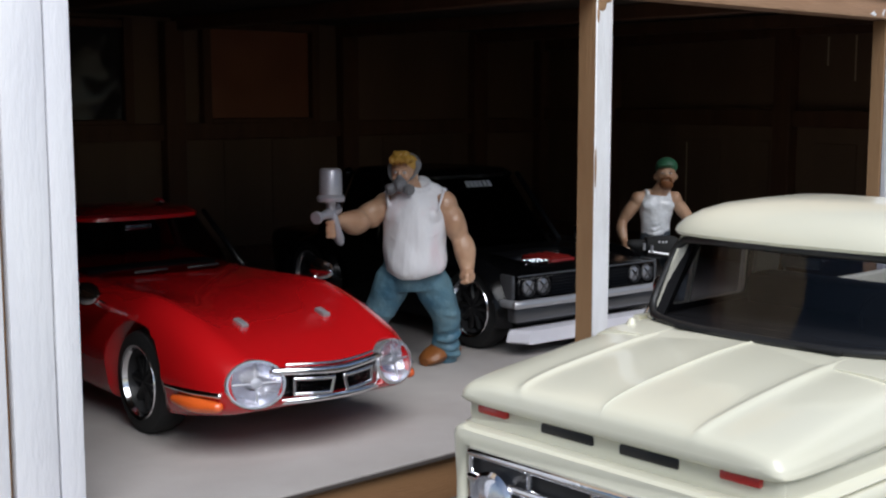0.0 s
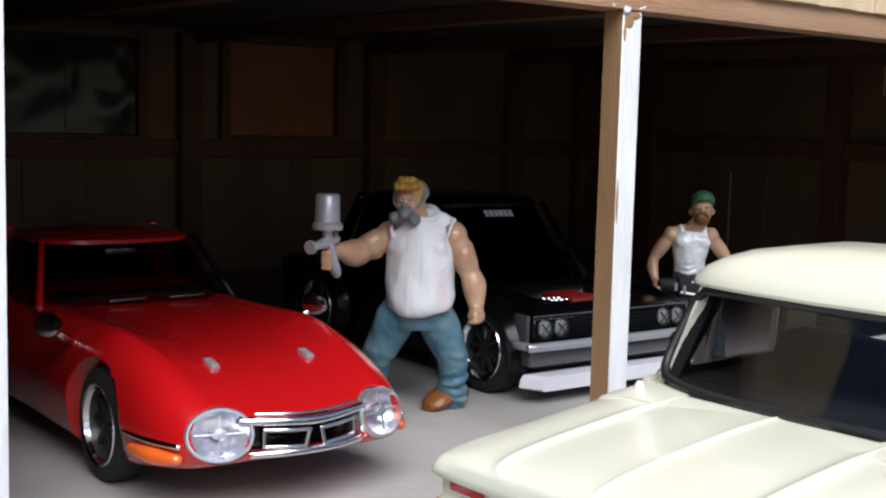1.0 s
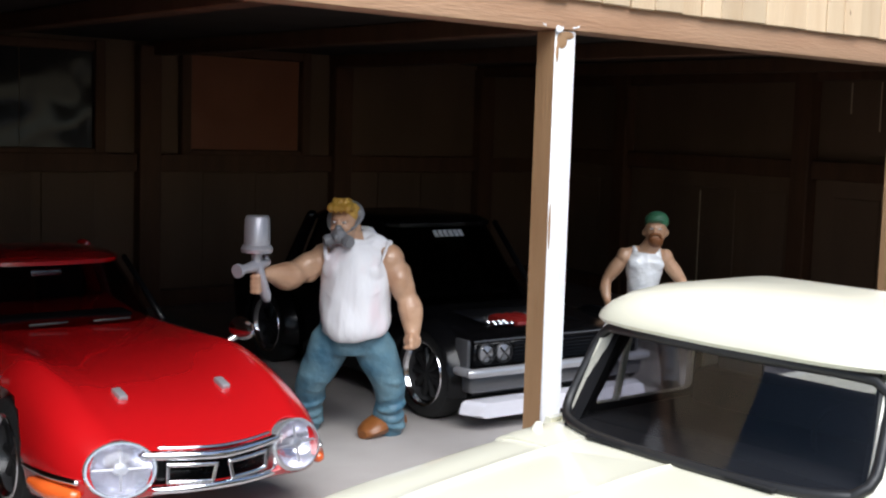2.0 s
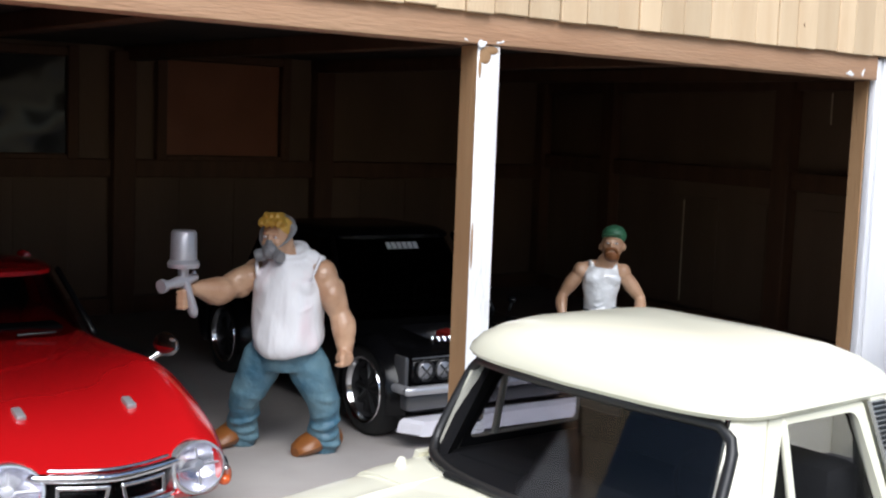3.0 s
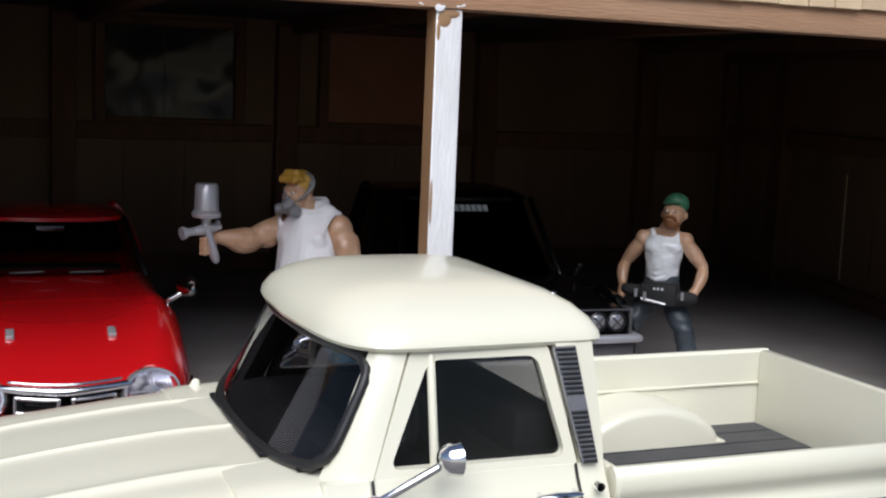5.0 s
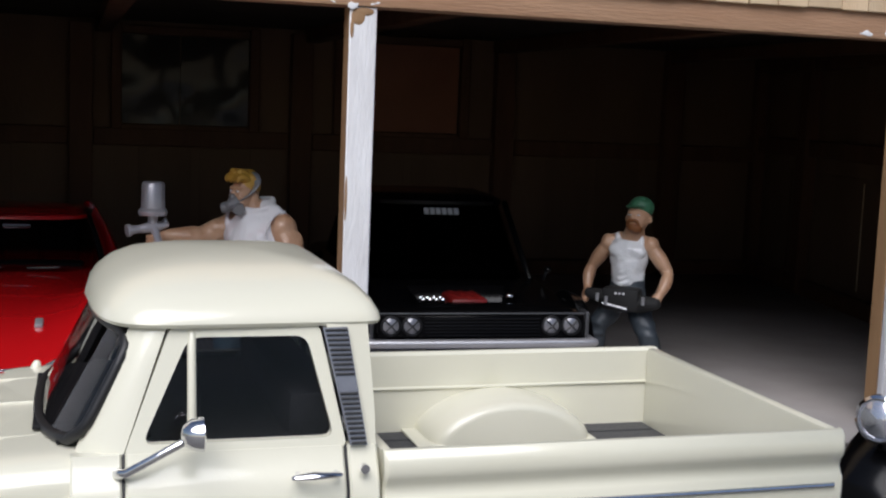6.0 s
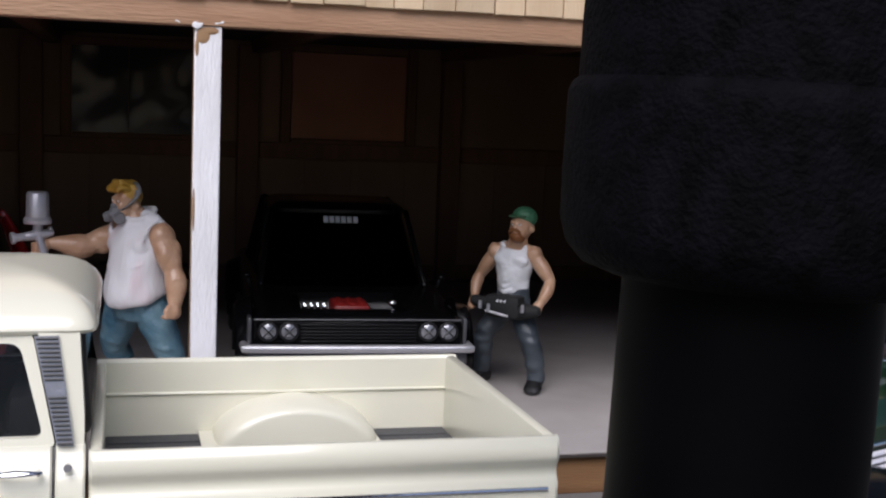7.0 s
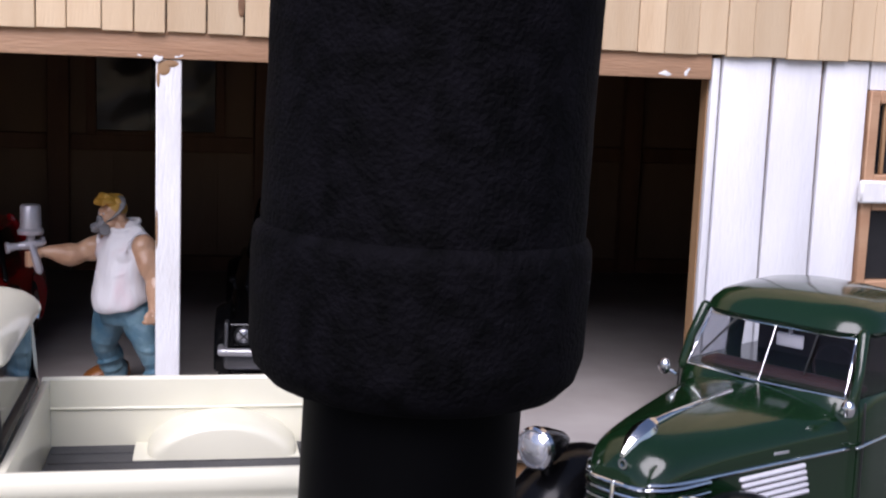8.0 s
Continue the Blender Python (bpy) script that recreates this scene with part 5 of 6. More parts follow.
# plain respirator: cup over mouth and nose, two filters, straps
ellipsoid(bm, H(0.092, 0, 1.400), (0.052, 0.056, 0.058), MA, 16, 12, rz=HQ)
ellipsoid(bm, H(0.135, 0, 1.388), (0.026, 0.028, 0.028), MA, 12, 10, rz=HQ)
ellipsoid(bm, H(0.112, 0, 1.445), (0.026, 0.026, 0.030), MA, 10, 8, rz=HQ)
for sx in (-1, 1):
    rod(bm, H(0.085, sx * 0.035, 1.378), H(0.118, sx * 0.082, 1.362), 0.038, 18, MA, 0.042)
    rod(bm, H(0.117, sx * 0.081, 1.3625), H(0.126, sx * 0.094, 1.359), 0.034, 18, MA)
    tube(bm, [H(0.085, sx * 0.055, 1.425), H(0.04, sx * 0.092, 1.465), H(-0.02, sx * 0.104, 1.535), H(-0.04, sx * 0.07, 1.600), H(-0.045, 0, 1.618)], [0.012, 0.016, 0.026, 0.026, 0.022], 8, MA, steps=14, flat=0.55)
    ellipsoid(bm, H(0.102, sx * 0.036, 1.487), (0.008, 0.015, 0.008), WH, 8, 6, rz=HQ)
    ellipsoid(bm, H(0.108, sx * 0.036, 1.487), (0.005, 0.006, 0.006), DK, 8, 6, rz=HQ)
# gun: cup, lid, body, nozzle, grip
lathe(bm, [(1.285, 0.001), (1.285, 0.096), (1.31, 0.102), (1.33, 0.09), (1.335, 0.083), (1.50, 0.080), (1.518, 0.068), (1.522, 0.001)], axis="Z", c=(4.985, 8.575, 0), n=26, mi=GU)
rod(bm, (4.985, 8.575, 1.17), (4.985, 8.575, 1.29), 0.034, 12, GU)
tube(bm, [(5.075, 8.60, 1.215), (4.985, 8.575, 1.20), (4.90, 8.545, 1.19)], [0.026, 0.042, 0.03], 12, GU)
rod(bm, (4.91, 8.548, 1.192), (4.825, 8.518, 1.182), 0.026, 12, GU, 0.032)
rod(bm, (4.83, 8.519, 1.183), (4.805, 8.511, 1.18), 0.044, 14, GU)
tube(bm, [(4.995, 8.57, 1.19), (5.02, 8.565, 1.10), (5.045, 8.56, 1.01)], [0.044, 0.044, 0.048], 12, GU, flat=0.7)
ellipsoid(bm, (5.07, 8.605, 1.24), (0.02, 0.02, 0.025), GU, 8, 6)
solo("figurine", bm, [M_SKIN, M_SHIRT, M_JEANS, M_BOOT, M_HAIR, M_MASK, M_GUNM, M_POST, M_TRIM], "painted figurine in white shirt and jeans aiming a silver spray gun", "figurine")

# ---- figurine carrying a black gearbox ----
bm = B()
SK, SH, JE, BO, CA, BE, BX = range(7)
def W(x, y, z):
    """A point of the second figurine's body, which leans away from its head."""
    return V(8.495 + (x - 8.58) * 1.13, y, z)


def trousers(b):
    for hip, knee, foot in ((W(8.49, 8.44, 0.64), W(8.40, 8.36, 0.42), W(8.36, 8.47, 0.12)), (W(8.66, 8.43, 0.64), W(8.74, 8.35, 0.42), W(8.78, 8.38, 0.12))):
        tube(b, [hip, hip.lerp(knee, 0.5), knee, knee.lerp(foot, 0.5) + V(0.01, 0, 0), foot, foot - V(0, 0, 0.03)], [0.10, 0.098, 0.082, 0.074, 0.07, 0.066], 16, steps=14)
    torso(b, [(8.495, 8.435, 0.56, 0.12, 0.10, 0), (8.495, 8.435, 0.66, 0.165, 0.125, 0), (8.495, 8.435, 0.74, 0.16, 0.12, 0), (8.495, 8.435, 0.82, 0.15, 0.11, 0)], 0)


def vest(b):
    torso(b, [(8.49, 8.435, 0.78, 0.146, 0.112, 2), (8.492, 8.43, 0.88, 0.152, 0.12, 2), (8.495, 8.425, 0.99, 0.175, 0.125, 2), (8.495, 8.42, 1.07, 0.182, 0.12, 2), (8.495, 8.425, 1.12, 0.165, 0.105, 2), (8.495, 8.43, 1.145, 0.12, 0.09, 2)], 0)
    for sx in (-1, 1):
        ellipsoid(b, (8.495 + sx * 0.075, 8.345, 1.05), (0.095, 0.045, 0.065))
        tube(b, [(8.50 + sx * 0.115, 8.37, 1.09), (8.50 + sx * 0.10, 8.40, 1.165), (8.50 + sx * 0.095, 8.46, 1.18)], [0.034, 0.026, 0.024], 8)
    for k in range(5):
        z = 0.80 + 0.045 * k
        tube(b, [(8.37 + 0.02 * k, 8.375, z), (8.45, 8.318, z - 0.015), (8.53 - 0.01 * k, 8.315, z + 0.012)], [0.005, 0.013, 0.005], 8, steps=6)


def bare(b):
    tube(b, [(8.50, 8.43, 1.10), (8.525, 8.425, 1.15), (8.565, 8.41, 1.22)], [0.10, 0.09, 0.075], 14)
    for sx in (-1, 1):
        ellipsoid(b, W(8.58 + sx * 0.165, 8.43, 1.10), (0.08, 0.075, 0.075))
        tube(b, [W(8.58 + sx * 0.05, 8.44, 1.15), W(8.58 + sx * 0.15, 8.44, 1.12)], [0.055, 0.05], 10)
    tube(b, [W(8.41, 8.435, 1.085), W(8.335, 8.445, 0.99), W(8.275, 8.45, 0.90)], [0.060, 0.066, 0.048], 14, steps=8)
    tube(b, [W(8.275, 8.45, 0.90), W(8.262, 8.41, 0.83), W(8.275, 8.35, 0.74), W(8.285, 8.32, 0.70)], [0.047, 0.056, 0.038, 0.033], 14, steps=8)
    tube(b, [W(8.75, 8.43, 1.085), W(8.83, 8.43, 0.99), W(8.90, 8.42, 0.90)], [0.060, 0.066, 0.048], 14, steps=8)
    tube(b, [W(8.90, 8.42, 0.90), W(8.897, 8.37, 0.82), W(8.865, 8.31, 0.73), W(8.85, 8.29, 0.69)], [0.047, 0.056, 0.038, 0.033], 14, steps=8)
    for sx in (8.29, 8.845):
        tube(b, [W(sx, 8.30, 0.70), W(sx, 8.26, 0.665)], [0.048, 0.04], 10)
    ellipsoid(b, (8.585, 8.385, 1.325), (0.09, 0.098, 0.11), u=18, v=12)
    ellipsoid(b, (8.578, 8.35, 1.26), (0.068, 0.07, 0.06))
    ellipsoid(b, (8.575, 8.285, 1.30), (0.018, 0.022, 0.03))
    ellipsoid(b, (8.578, 8.30, 1.345), (0.06, 0.022, 0.014))
    for sx in (-1, 1):
        ellipsoid(b, (8.585 + sx * 0.094, 8.40, 1.31), (0.016, 0.022, 0.03))


blob(bm, trousers, JE, 0.012, 2, 0.007, (8, 8, 15))
blob(bm, vest, SH, 0.009, 3, 0.006, (9, 9, 14))
blob(bm, bare, SK, 0.009, 2)
boot(bm, 8.25, 8.45, 250, 0.82, BO)
boot(bm, 8.72, 8.36, 280, 0.82, BO)
ellipsoid(bm, (8.577, 8.335, 1.228), (0.064, 0.066, 0.044), BE, 14, 10)
tube(bm, [(8.53, 8.30, 1.25), (8.545, 8.275, 1.275), (8.575, 8.268, 1.28), (8.605, 8.275, 1.275), (8.62, 8.30, 1.25)], [0.012, 0.014, 0.012, 0.014, 0.012], 8, BE, steps=10)
# cap with a short brim
ellipsoid(bm, (8.595, 8.405, 1.405), (0.10, 0.112, 0.085), CA, 20, 12)
ellipsoid(bm, (8.575, 8.315, 1.392), (0.078, 0.065, 0.016), CA, 16, 8)
# the gearbox held across the hips
box(bm, (8.34, 8.16, 0.60), (8.67, 8.32, 0.78), 0.03, 2, BX)
tube(bm, [(8.20, 8.25, 0.71), (8.36, 8.24, 0.69)], [0.045, 0.06], 12, BX)
tube(bm, [(8.64, 8.24, 0.66), (8.80, 8.25, 0.67)], [0.075, 0.05], 12, BX)
for k in range(3):
    rod(bm, (8.47 + k * 0.035, 8.15, 0.74), (8.47 + k * 0.035, 8.17, 0.74), 0.010, 8, SH)
rod(bm, (8.36, 8.145, 0.655), (8.58, 8.145, 0.625), 0.012, 8, 7)
for a, b in ((8.31, 0.70), (8.39, 0.68), (8.72, 0.70)):
    rod(bm, (a, 8.14, b - 0.03), (a, 8.14, b + 0.03), 0.016, 8, 7)
for sx in (-1, 1):
    ellipsoid(bm, (8.578 + sx * 0.034, 8.290, 1.325), (0.014, 0.007, 0.007), SH, 8, 6)
    ellipsoid(bm, (8.578 + sx * 0.034, 8.285, 1.325), (0.006, 0.005, 0.006), BX, 8, 6)
# the figure stands turned, with narrow shoulders, the head carried forward and turned a little further
for v in bm.verts:
    up = min(1.0, max(0.0, (v.co.z - 1.15) / 0.09))
    p = Matrix.Rotation(radians(-4 * up), 3, "Z") @ (v.co - V(8.585, 8.39, 0))
    p = V(0, 0, 1.24) + Matrix.Rotation(radians(-13 * up), 3, "X") @ (p - V(0, 0, 1.24))
    p += V(0.09 - 0.02 * up, -0.04 - 0.035 * up, 0)
    low = min(1.0, max(0.0, (0.70 - v.co.z) / 0.35))
    p.x *= 0.88 + 0.12 * up + (0.22 * low if abs(p.y) < 0.15 or v.co.z < 0.5 else 0.0)
    v.co = Matrix.Rotation(radians(-40), 3, "Z") @ p + V(8.655, 8.55, 0)
solo("figurine", bm, [M_SKIN, M_TANK, M_DARKJ, M_TRIM, M_CAP, M_BEARD, M_RUBBER, M_SILVER], "painted figurine in green cap and white vest carrying a black gearbox", "figurine")

# ---- dark green vintage lorry ----
gt = thing("vintage_truck", (9.37, 4.87, -0.30), -56.0, "dark green model vintage truck with chrome trim and black wings", "model truck")
Z = 0.30


def gsec(y, w, zt, zb, ridge):
    half = [(0, zt + ridge), (w * 0.12, zt + ridge * 0.75), (w * 0.5, zt - 0.012), (w * 0.82, zt - 0.055), (w * 0.96, zt - 0.12), (w, zt - 0.20), (w * 1.0, (zt - 0.2 + zb) / 2), (w * 0.98, zb), (0, zb)]
    pts = smooth_path([(a, b + Z) for a, b in half], 26)
    pts[0], pts[-1] = (0, zt + ridge + Z), (0, zb + Z)
    return [V(p[0], y, p[1]) for p in pts] + [V(-p[0], y, p[1]) for p in pts[1:-1]][::-1]


bm = B()
loft(bm, [gsec(*k) for k in smooth_path([(-1.25, 0.10, 0.70, 0.30, 0.0), (-1.235, 0.17, 0.765, 0.25, 0.005), (-1.185, 0.225, 0.835, 0.22, 0.012), (-1.08, 0.27, 0.90, 0.2, 0.018), (-0.8, 0.335, 0.945, 0.2, 0.02), (-0.4, 0.43, 0.972, 0.2, 0.018), (0.02, 0.53, 0.99, 0.2, 0.012), (0.14, 0.56, 1.0, 0.2, 0.008)], 34)])
hood = part("hood", bm, M_GREEN, gt)
bm = B()
tube(bm, [(0, -0.98, 0.945 + Z), (0, -0.8, 0.968 + Z), (0, -0.22, 1.0 + Z)], [0.026, 0.019, 0.012], 10)
part("hood_strip", bm, M_CHROME, hood, "chrome hood centre strip")
bm = B()
loft(bm, [[V(-w, y, z - 0.012 + Z), V(w, y, z - 0.012 + Z), V(w * 0.8, y, z + h * 0.5 + Z), V(0, y, z + h + Z), V(-w * 0.8, y, z + h * 0.5 + Z)]
          for y, w, z, h in ((-1.21, 0.012, 0.832, 0.014), (-1.15, 0.042, 0.882, 0.034), (-1.07, 0.068, 0.912, 0.052), (-1.0, 0.064, 0.928, 0.055), (-0.945, 0.030, 0.942, 0.036))])
part("hood_ornament", bm, M_CHROME, hood, "chrome hood ornament")
bm = B()
lathe(bm, [(0.0, 0.026), (-0.012, 0.028), (-0.012, 0.016), (0.0, 0.014)], axis="Y", c=(0.03, -1.228, 0.80 + Z), n=18)
part("nose_badge", bm, M_CHROME, hood)


def hood_side(y, z):
    """Half width of the hood at that length."""
    ks = [(-1.235, 0.17), (-1.185, 0.225), (-1.08, 0.27), (-0.8, 0.335), (-0.4, 0.43), (0.02, 0.53), (0.14, 0.56)]
    for (a, wa), (b, wb) in zip(ks, ks[1:]):
        if y <= b:
            return wa + (wb - wa) * max(0, (y - a)) / (b - a)
    return 0.56


for sx in (-1, 1):
    bm = B()
    tube(bm, [(sx * (hood_side(y, 0.7) + 0.004), y, 0.725 + 0.02 * (y + 1.2) / 1.3 + Z) for y in (-1.225, -1.15, -1.0, -0.8, -0.5, -0.2, 0.1)], [0.011] * 7, 8, steps=20)
    part("side_strip", bm, M_CHROME, hood, "thin chrome hood side strip")
    for k in range(5):
        bm = B()
        z = 0.685 - k * 0.036
        y0, y1 = -0.68 + 0.02 * k, -0.24 + 0.01 * k
        tube(bm, [(sx * (hood_side(y0, z) + 0.006), y0, z + Z), (sx * (hood_side((y0 + y1) / 2, z) + 0.006), (y0 + y1) / 2, z + 0.006 + Z), (sx * (hood_side(y1, z) + 0.006), y1, z + 0.012 + Z)], [0.015] * 3, 8)
        part("louvre", bm, M_PALE, hood, "chrome hood louvre")
    bm = B()
    box(bm, (sx * 0.425 - 0.006, -0.46, 0.775 + Z), (sx * 0.425 + 0.006, -0.34, 0.80 + Z), 0.006, 1)
    bmesh.ops.rotate(bm, verts=bm.verts, cent=(sx * 0.425, -0.4, 0.78 + Z), matrix=Matrix.Rotation(-sx * radians(14), 3, "Z"))
    part("side_badge", bm, M_SILVER, hood)
    # black wing, sweeping over the wheel
    bm = B()
    rings = []
    for y, zc, h, w in smooth_path([(-1.42, 0.30, 0.02, 0.10), (-1.36, 0.38, 0.10, 0.17), (-1.2, 0.47, 0.15, 0.20), (-0.95, 0.53, 0.17, 0.21), (-0.7, 0.50, 0.15, 0.21), (-0.45, 0.36, 0.10, 0.20), (-0.3, 0.2, 0.05, 0.18), (0.1, 0.12, 0.03, 0.16)], 24):
        rings.append([V(sx * (0.50 + w * math.cos(a)), y, zc + h * math.sin(a) + Z) for a in (2 * math.pi * i / 18 for i in range(18))])
    loft(bm, rings)
    part("front_wing", bm, M_BLACK, gt, "glossy black front wing")
    # headlamp pod
    bm = B()
    lathe(bm, [(0.26, 0.012), (0.20, 0.055), (0.08, 0.098), (0.0, 0.112)], axis="Y", c=(sx * 0.475, -1.30, (0.765 if sx < 0 else 0.655) + Z), n=26)
    rod(bm, (sx * 0.475, -1.22, 0.70 + Z), (sx * 0.48, -1.18, 0.52 + Z), 0.035, 12)
    lamp = part("headlight", bm, M_BLACK, gt, "black headlight pod")
    bm = B()
    lathe(bm, [(0.01, 0.116), (-0.02, 0.116), (-0.03, 0.102), (-0.015, 0.098)], axis="Y", c=(sx * 0.475, -1.30, (0.765 if sx < 0 else 0.655) + Z), n=28)
    part("headlight_rim", bm, M_CHROME, lamp)
    bm = B()
    lathe(bm, [(-0.012, 0.102), (-0.04, 0.075), (-0.055, 0.001)], axis="Y", c=(sx * 0.475, -1.30, (0.765 if sx < 0 else 0.655) + Z), n=24)
    part("lens", bm, M_LENS, lamp, "clear ribbed lens")
    # mirror on the windscreen post
    bm = B()
    tube(bm, [(sx * 0.53, 0.02, 0.95 + Z), (sx * 0.57, -0.01, 0.975 + Z)], [0.014, 0.014], 8)
    ellipsoid(bm, (sx * 0.585, -0.02, 0.99 + Z), (0.04, 0.032, 0.05))
    part("door_mirror", bm, M_CHROME, gt, "small chrome mirror")
# grille: wrapped horizontal bars with a centre spine
bm = B()
tube(bm, [(0, -1.262, 0.70 + Z), (0, -1.272, 0.5 + Z), (0, -1.262, 0.3 + Z)], [0.016] * 3, 8)
g2 = part("grille_spine", bm, M_CHROME, gt, "chrome grille centre spine")
for k in range(8):
    z = 0.70 - k * 0.05
    bm = B()
    tube(bm, [(-0.325, -0.90, z + 0.01 + Z), (-0.262, -1.12, z + Z), (-0.165, -1.24, z + Z), (0, -1.262, z + Z), (0.165, -1.24, z + Z), (0.262, -1.12, z + Z), (0.325, -0.90, z + 0.01 + Z)], [0.009, 0.011, 0.012, 0.012, 0.012, 0.011, 0.009], 8, steps=24)
    part("grille_bar", bm, M_CHROME, g2)
bm = B()
tube(bm, [(-0.72, -1.40, 0.16 + Z), (-0.5, -1.50, 0.16 + Z), (0, -1.54, 0.16 + Z), (0.5, -1.50, 0.16 + Z), (0.72, -1.40, 0.16 + Z)], [0.05] * 5, 10, steps=20)
part("front_bumper", bm, M_CHROME, gt)
# cab
bm = B()
loft(bm, [rrect(0.60, 0.02, 1.22, z + Z, 0.32, 48) for z in (0.0, 0.2, 0.6, 0.85)] + [rrect(0.595, 0.04, 1.22, 0.97 + Z, 0.32, 48), rrect(0.58, 0.07, 1.21, 1.01 + Z, 0.32, 48)])
cab = part("cab_shell", bm, M_GREEN, gt)
bm = B()
loft(bm, [rrect(0.50, 0.27, 1.12, 1.305 + Z, 0.42, 56), rrect(0.535, 0.215, 1.15, 1.315 + Z, 0.42, 56), rrect(0.555, 0.20, 1.16, 1.345 + Z, 0.42, 56), rrect(0.545, 0.225, 1.15, 1.39 + Z, 0.44, 56), rrect(0.50, 0.27, 1.12, 1.44 + Z, 0.47, 56), rrect(0.40, 0.36, 1.05, 1.485 + Z, 0.52, 56), rrect(0.26, 0.48, 0.95, 1.51 + Z, 0.6, 56), rrect(0.08, 0.62, 0.8, 1.52 + Z, 0.8, 56)])
part("roof", bm, M_GREEN, gt, "rounded green cab roof")
for sx in (-1, 1):
    bm = B()
    tube(bm, [(sx * 0.545, 0.12, 0.99 + Z), (sx * 0.54, 0.18, 1.16 + Z), (sx * 0.505, 0.26, 1.34 + Z)], [0.032, 0.028, 0.034], 10)
    part("windscreen_post", bm, M_GREEN, gt)
    bm = B()
    tube(bm, [(sx * 0.56, 0.70, 1.0 + Z), (sx * 0.53, 0.70, 1.34 + Z)], [0.05, 0.05], 10)
    part("door_post", bm, M_GREEN, gt)
    bm = B()
    tube(bm, [(sx * 0.53, 1.14, 1.0 + Z), (sx * 0.49, 1.10, 1.34 + Z)], [0.10, 0.09], 10)
    part("rear_post", bm, M_GREEN, gt)
    bm = B()
    quad = [V(sx * 0.568, 0.16, 1.01 + Z), V(sx * 0.572, 0.68, 1.01 + Z), V(sx * 0.535, 0.68, 1.32 + Z), V(sx * 0.53, 0.30, 1.32 + Z)]
    loft(bm, [quad, [q - V(sx * 0.008, 0, 0) for q in quad]])
    part("side_glass", bm, G_CLEAR, gt, shadow=False)
    # shut line of the door
    bm = B()
    tube(bm, [(sx * 0.596, 0.16, 0.99 + Z), (sx * 0.602, 0.16, 0.8 + Z), (sx * 0.603, 0.16, 0.3 + Z)], [0.006] * 3, 6)
    part("shut_line", bm, M_TRIM, gt)
    bm = B()
    tube(bm, [(sx * 0.598, 0.10, 0.755 + Z), (sx * 0.605, 0.5, 0.765 + Z), (sx * 0.604, 0.9, 0.765 + Z)], [0.010] * 3, 8)
    part("side_strip", bm, M_CHROME, gt)
def gscreen(u, k):
    """The split windscreen: u across from -1 to 1, k up from 0 to 1."""
    return V((0.515 - 0.04 * k) * u, 0.055 + 0.16 * k + 0.05 * abs(u) ** 1.5, 1.01 + 0.30 * k + Z)
for sx in (-1, 1):
    bm = B()
    loft(bm, [[gscreen(sx * (0.03 + 0.95 * i / 8), j / 6) for i in range(9)] for j in range(7)], closed=False, caps=False)
    part("windscreen_pane", bm, G_CLEAR, gt, shadow=False)
    bm = B()
    pts = [gscreen(sx * (0.03 + 0.95 * i / 6), 0) for i in range(7)] + [gscreen(sx * 0.98, j / 4) for j in range(1, 4)] + [gscreen(sx * (0.03 + 0.95 * (6 - i) / 6), 1) for i in range(7)]
    tube(bm, pts, [0.007] * len(pts), 8)
    part("windscreen_trim", bm, M_CHROME, gt)
    bm = B()
    a, b = gscreen(sx * 0.55, 0.98) + V(0, -0.025, 0), gscreen(sx * 0.62, 0.28) + V(-0.10 if sx < 0 else -0.06, -0.02, 0)
    tube(bm, [a, a.lerp(b, 0.5), b], [0.008, 0.007, 0.006], 6)
    part("wiper", bm, M_TRIM, gt)
bm = B()
rod(bm, gscreen(0, 0), gscreen(0, 1), 0.005, 10)
part("windscreen_divider", bm, M_CHROME, gt)
bm = B()
box(bm, (-0.02, 0.26, 1.19 + Z), (0.15, 0.275, 1.27 + Z), 0.01)
rod(bm, (0.06, 0.27, 1.26 + Z), (0.06, 0.28, 1.32 + Z), 0.012)
part("rear_view_mirror", bm, M_PALE, gt)
bm = B()
box(bm, (-0.5, 0.22, 0.95 + Z), (0.5, 0.40, 1.04 + Z), 0.03)
box(bm, (-0.5, 0.85, 0.9 + Z), (0.5, 1.05, 1.25 + Z), 0.06)
lathe(bm, [(-0.01, 0.13), (0.0, 0.145), (0.01, 0.13)], axis="Y", c=(0.26, 0.45, 1.08 + Z), n=20)
part("cabin", bm, M_MAROON, gt, "maroon bench seat and dashboard")
bm = B()
box(bm, (-0.49, 1.08, 1.0 + Z), (0.49, 1.10, 1.34 + Z), 0.01)
part("cab_back", bm, M_MAROON, gt)
bm = B()
box(bm, (-0.30, -1.0, 0.02), (0.30, 3.0, 0.16), 0.02)
part("chassis", bm, M_TRIM, gt)
bm = B()
box(bm, (-0.62, 1.30, 0.42), (0.62, 3.05, 0.95), 0.04)
part("load_box", bm, M_GREEN, gt)
for sx in (-1, 1):
    for wy in (-0.93, 2.2):
        wheel(gt, sx * 0.52, wy, 0.33, 0.33, 0.16, sx, M_GREEN, 5)

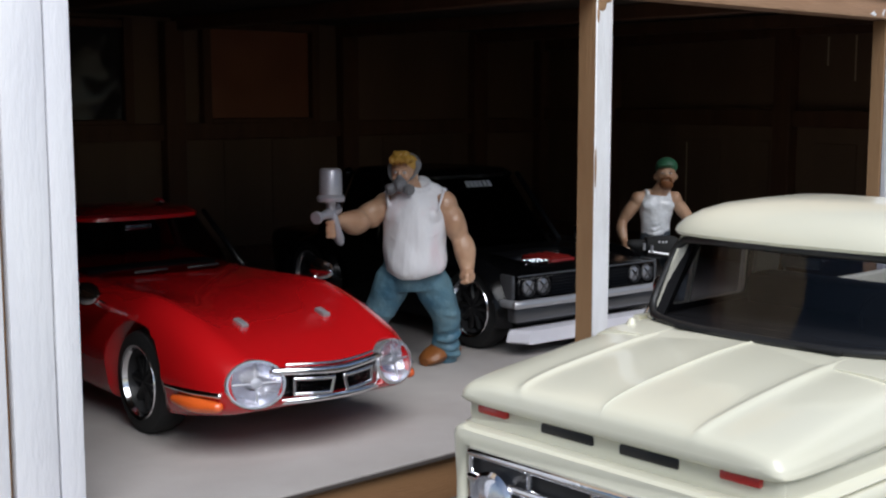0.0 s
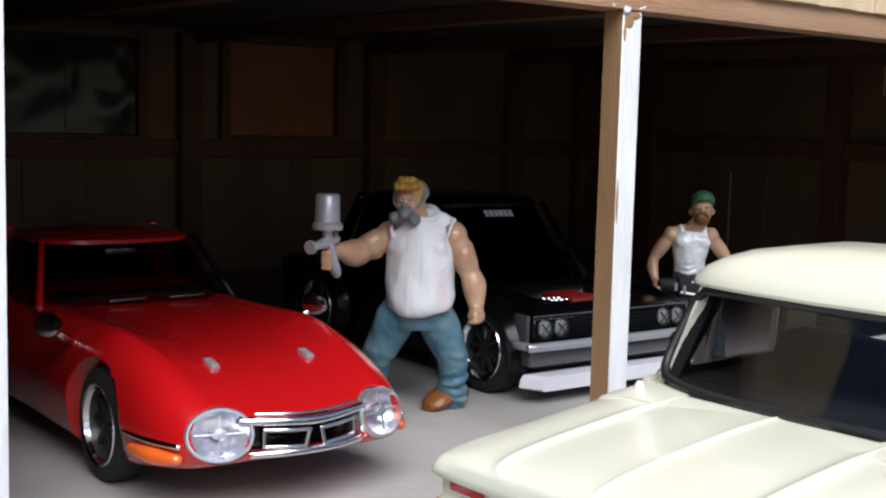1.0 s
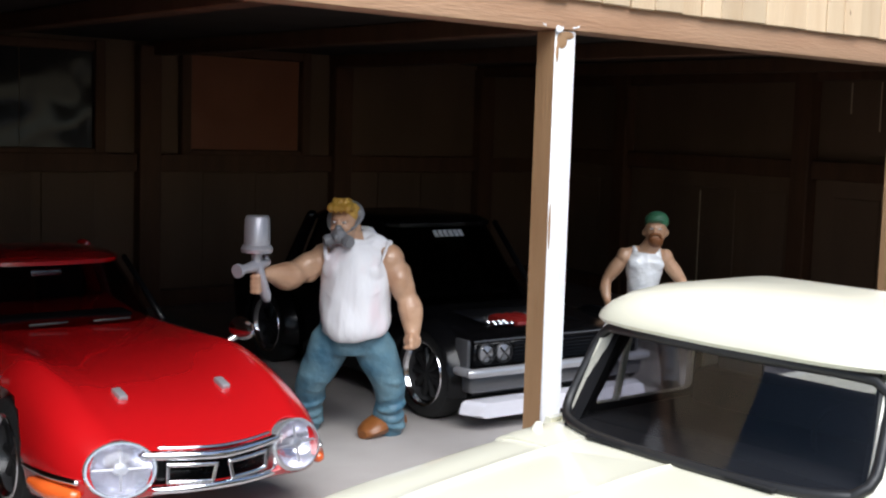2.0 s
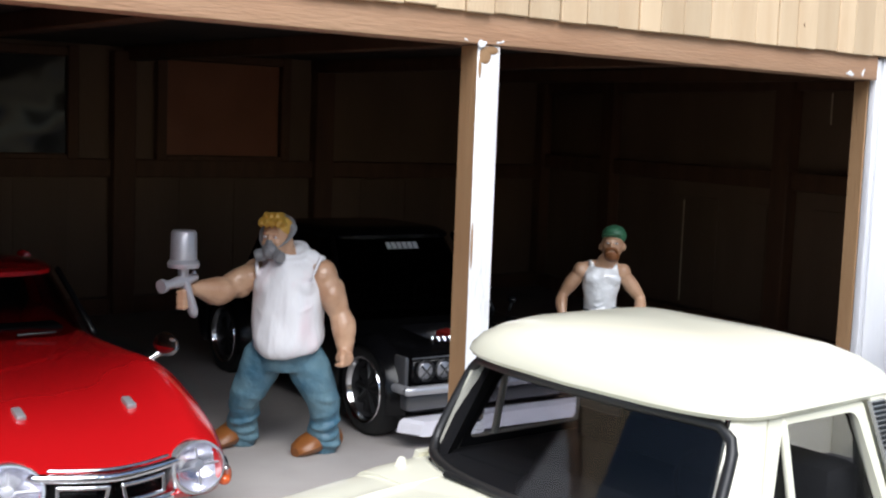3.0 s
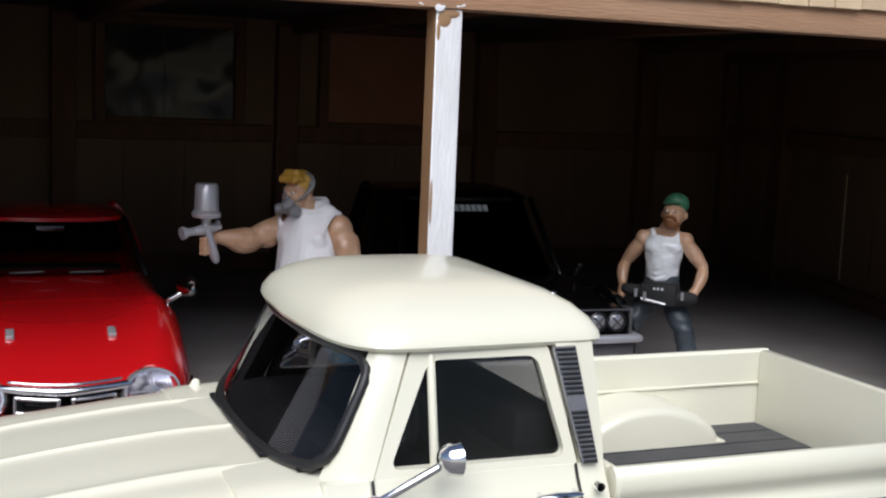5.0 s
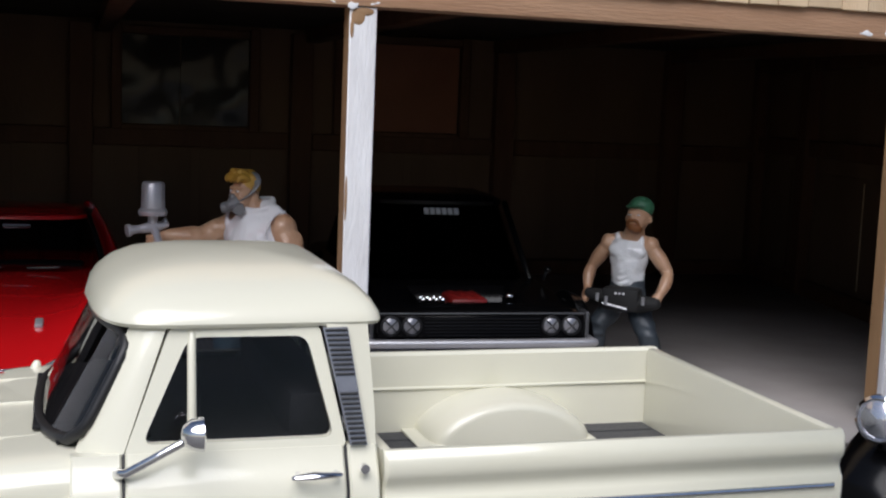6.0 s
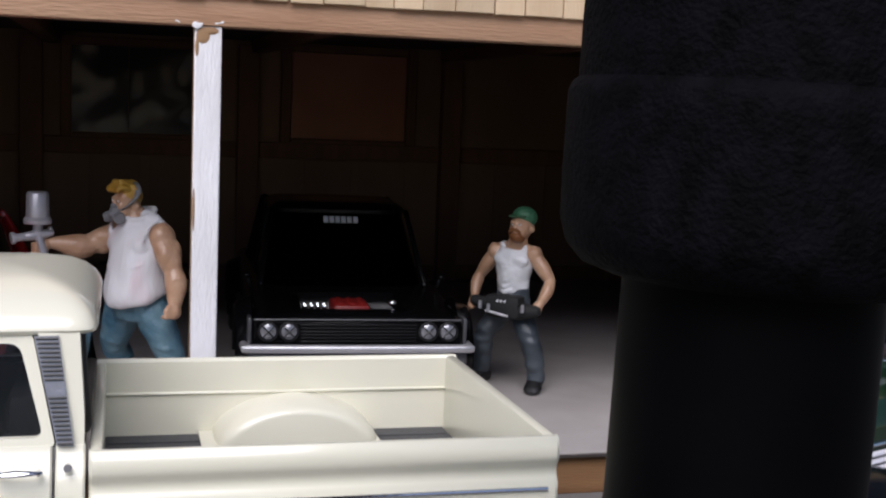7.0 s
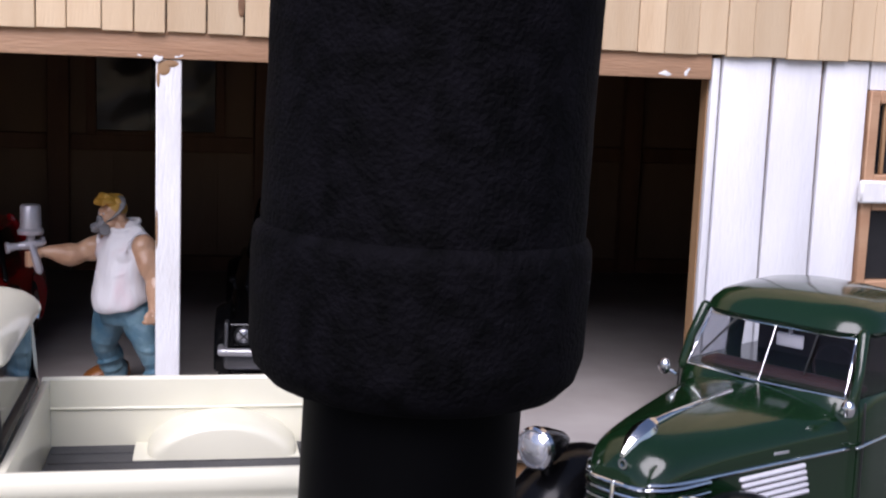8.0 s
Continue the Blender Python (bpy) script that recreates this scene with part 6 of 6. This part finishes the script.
# ---- black padded pole that stands close to the viewer ----
PX, PY = 6.826, 1.50
LEAN = 1.6
e = thing("padded_pole", (PX - 0.067, PY, -0.30), 0, "black pole with a thick foam sleeve standing on the table", "pole")
bm = B()
lathe(bm, [(0.0, 0.20), (0.02, 0.269), (2.27, 0.267), (2.4, 0.267)], axis="Z", n=48, caps=True)
part("tube", bm, M_POLE, e, "smooth black tube")
bm = B()
prof = [(1.935, 0.262), (1.938, 0.31), (1.955, 0.356), (1.99, 0.39), (2.04, 0.405), (2.265, 0.409), (2.30, 0.407), (2.318, 0.399), (2.327, 0.388), (2.6, 0.387), (3.2, 0.392), (4.6, 0.397), (4.65, 0.31)]
fine = []
for (a, r), (b, q) in zip(prof, prof[1:]):
    m = max(1, int((b - a) / 0.03))
    fine += [(a + (b - a) * i / m, r + (q - r) * i / m) for i in range(m)]
fine.append(prof[-1])
lathe(bm, fine, axis="Z", c=(0, 0, 0.30), n=96, caps=True)
for v in bm.verts:
    k = 1 + 0.006 * noise.noise(v.co * 9) + 0.004 * noise.noise(v.co * 25)
    if v.co.xy.length > 0.28:
        v.co.x, v.co.y = v.co.x * k, v.co.y * k
part("foam_sleeve", bm, M_FOAM, e, "worn black foam sleeve with a rolled lip")
e.matrix_world = pose((PX - 0.067) * S, PY * S, -0.30 * S, 0, LEAN, 0)
# ---- planks of the gable, last because there are many ----
rnd = random.Random(7)
x = 0.75
while x < 13.8:
    w = 0.185 + rnd.random() * 0.08
    bm = B()
    z0 = 2.862 + rnd.uniform(-0.008, 0.008)
    g = rnd.choice((0.001, 0.003, 0.006))
    box(bm, (x + g, 6.945 + rnd.uniform(-0.008, 0.008), z0), (x + w - g, 6.992, 4.6), 0.005, 1)
    q = radians(rnd.uniform(-0.35, 0.35))
    bmesh.ops.rotate(bm, verts=bm.verts, cent=(x, 6.97, 2.86), matrix=Matrix.Rotation(q, 3, "Y"))
    part("plank", bm, M_PLANK, upper, smooth=False)
    x += w
# scorched knots on the planks
for kx, kz, rx, rz in ((4.42, 3.02, 0.035, 0.10), (5.30, 3.12, 0.03, 0.07), (6.55, 3.06, 0.025, 0.08), (7.7, 3.10, 0.03, 0.06), (8.9, 3.02, 0.02, 0.05), (3.1, 3.05, 0.03, 0.07)):
    bm = B()
    ellipsoid(bm, (kx, 6.946, kz), (rx, 0.006, rz), u=14, v=8)
    for v in bm.verts:
        v.co.x += 0.25 * rx * noise.noise(v.co * 14)
    part("scorch_mark", bm, M_BURN, upper, "dark scorched knot")
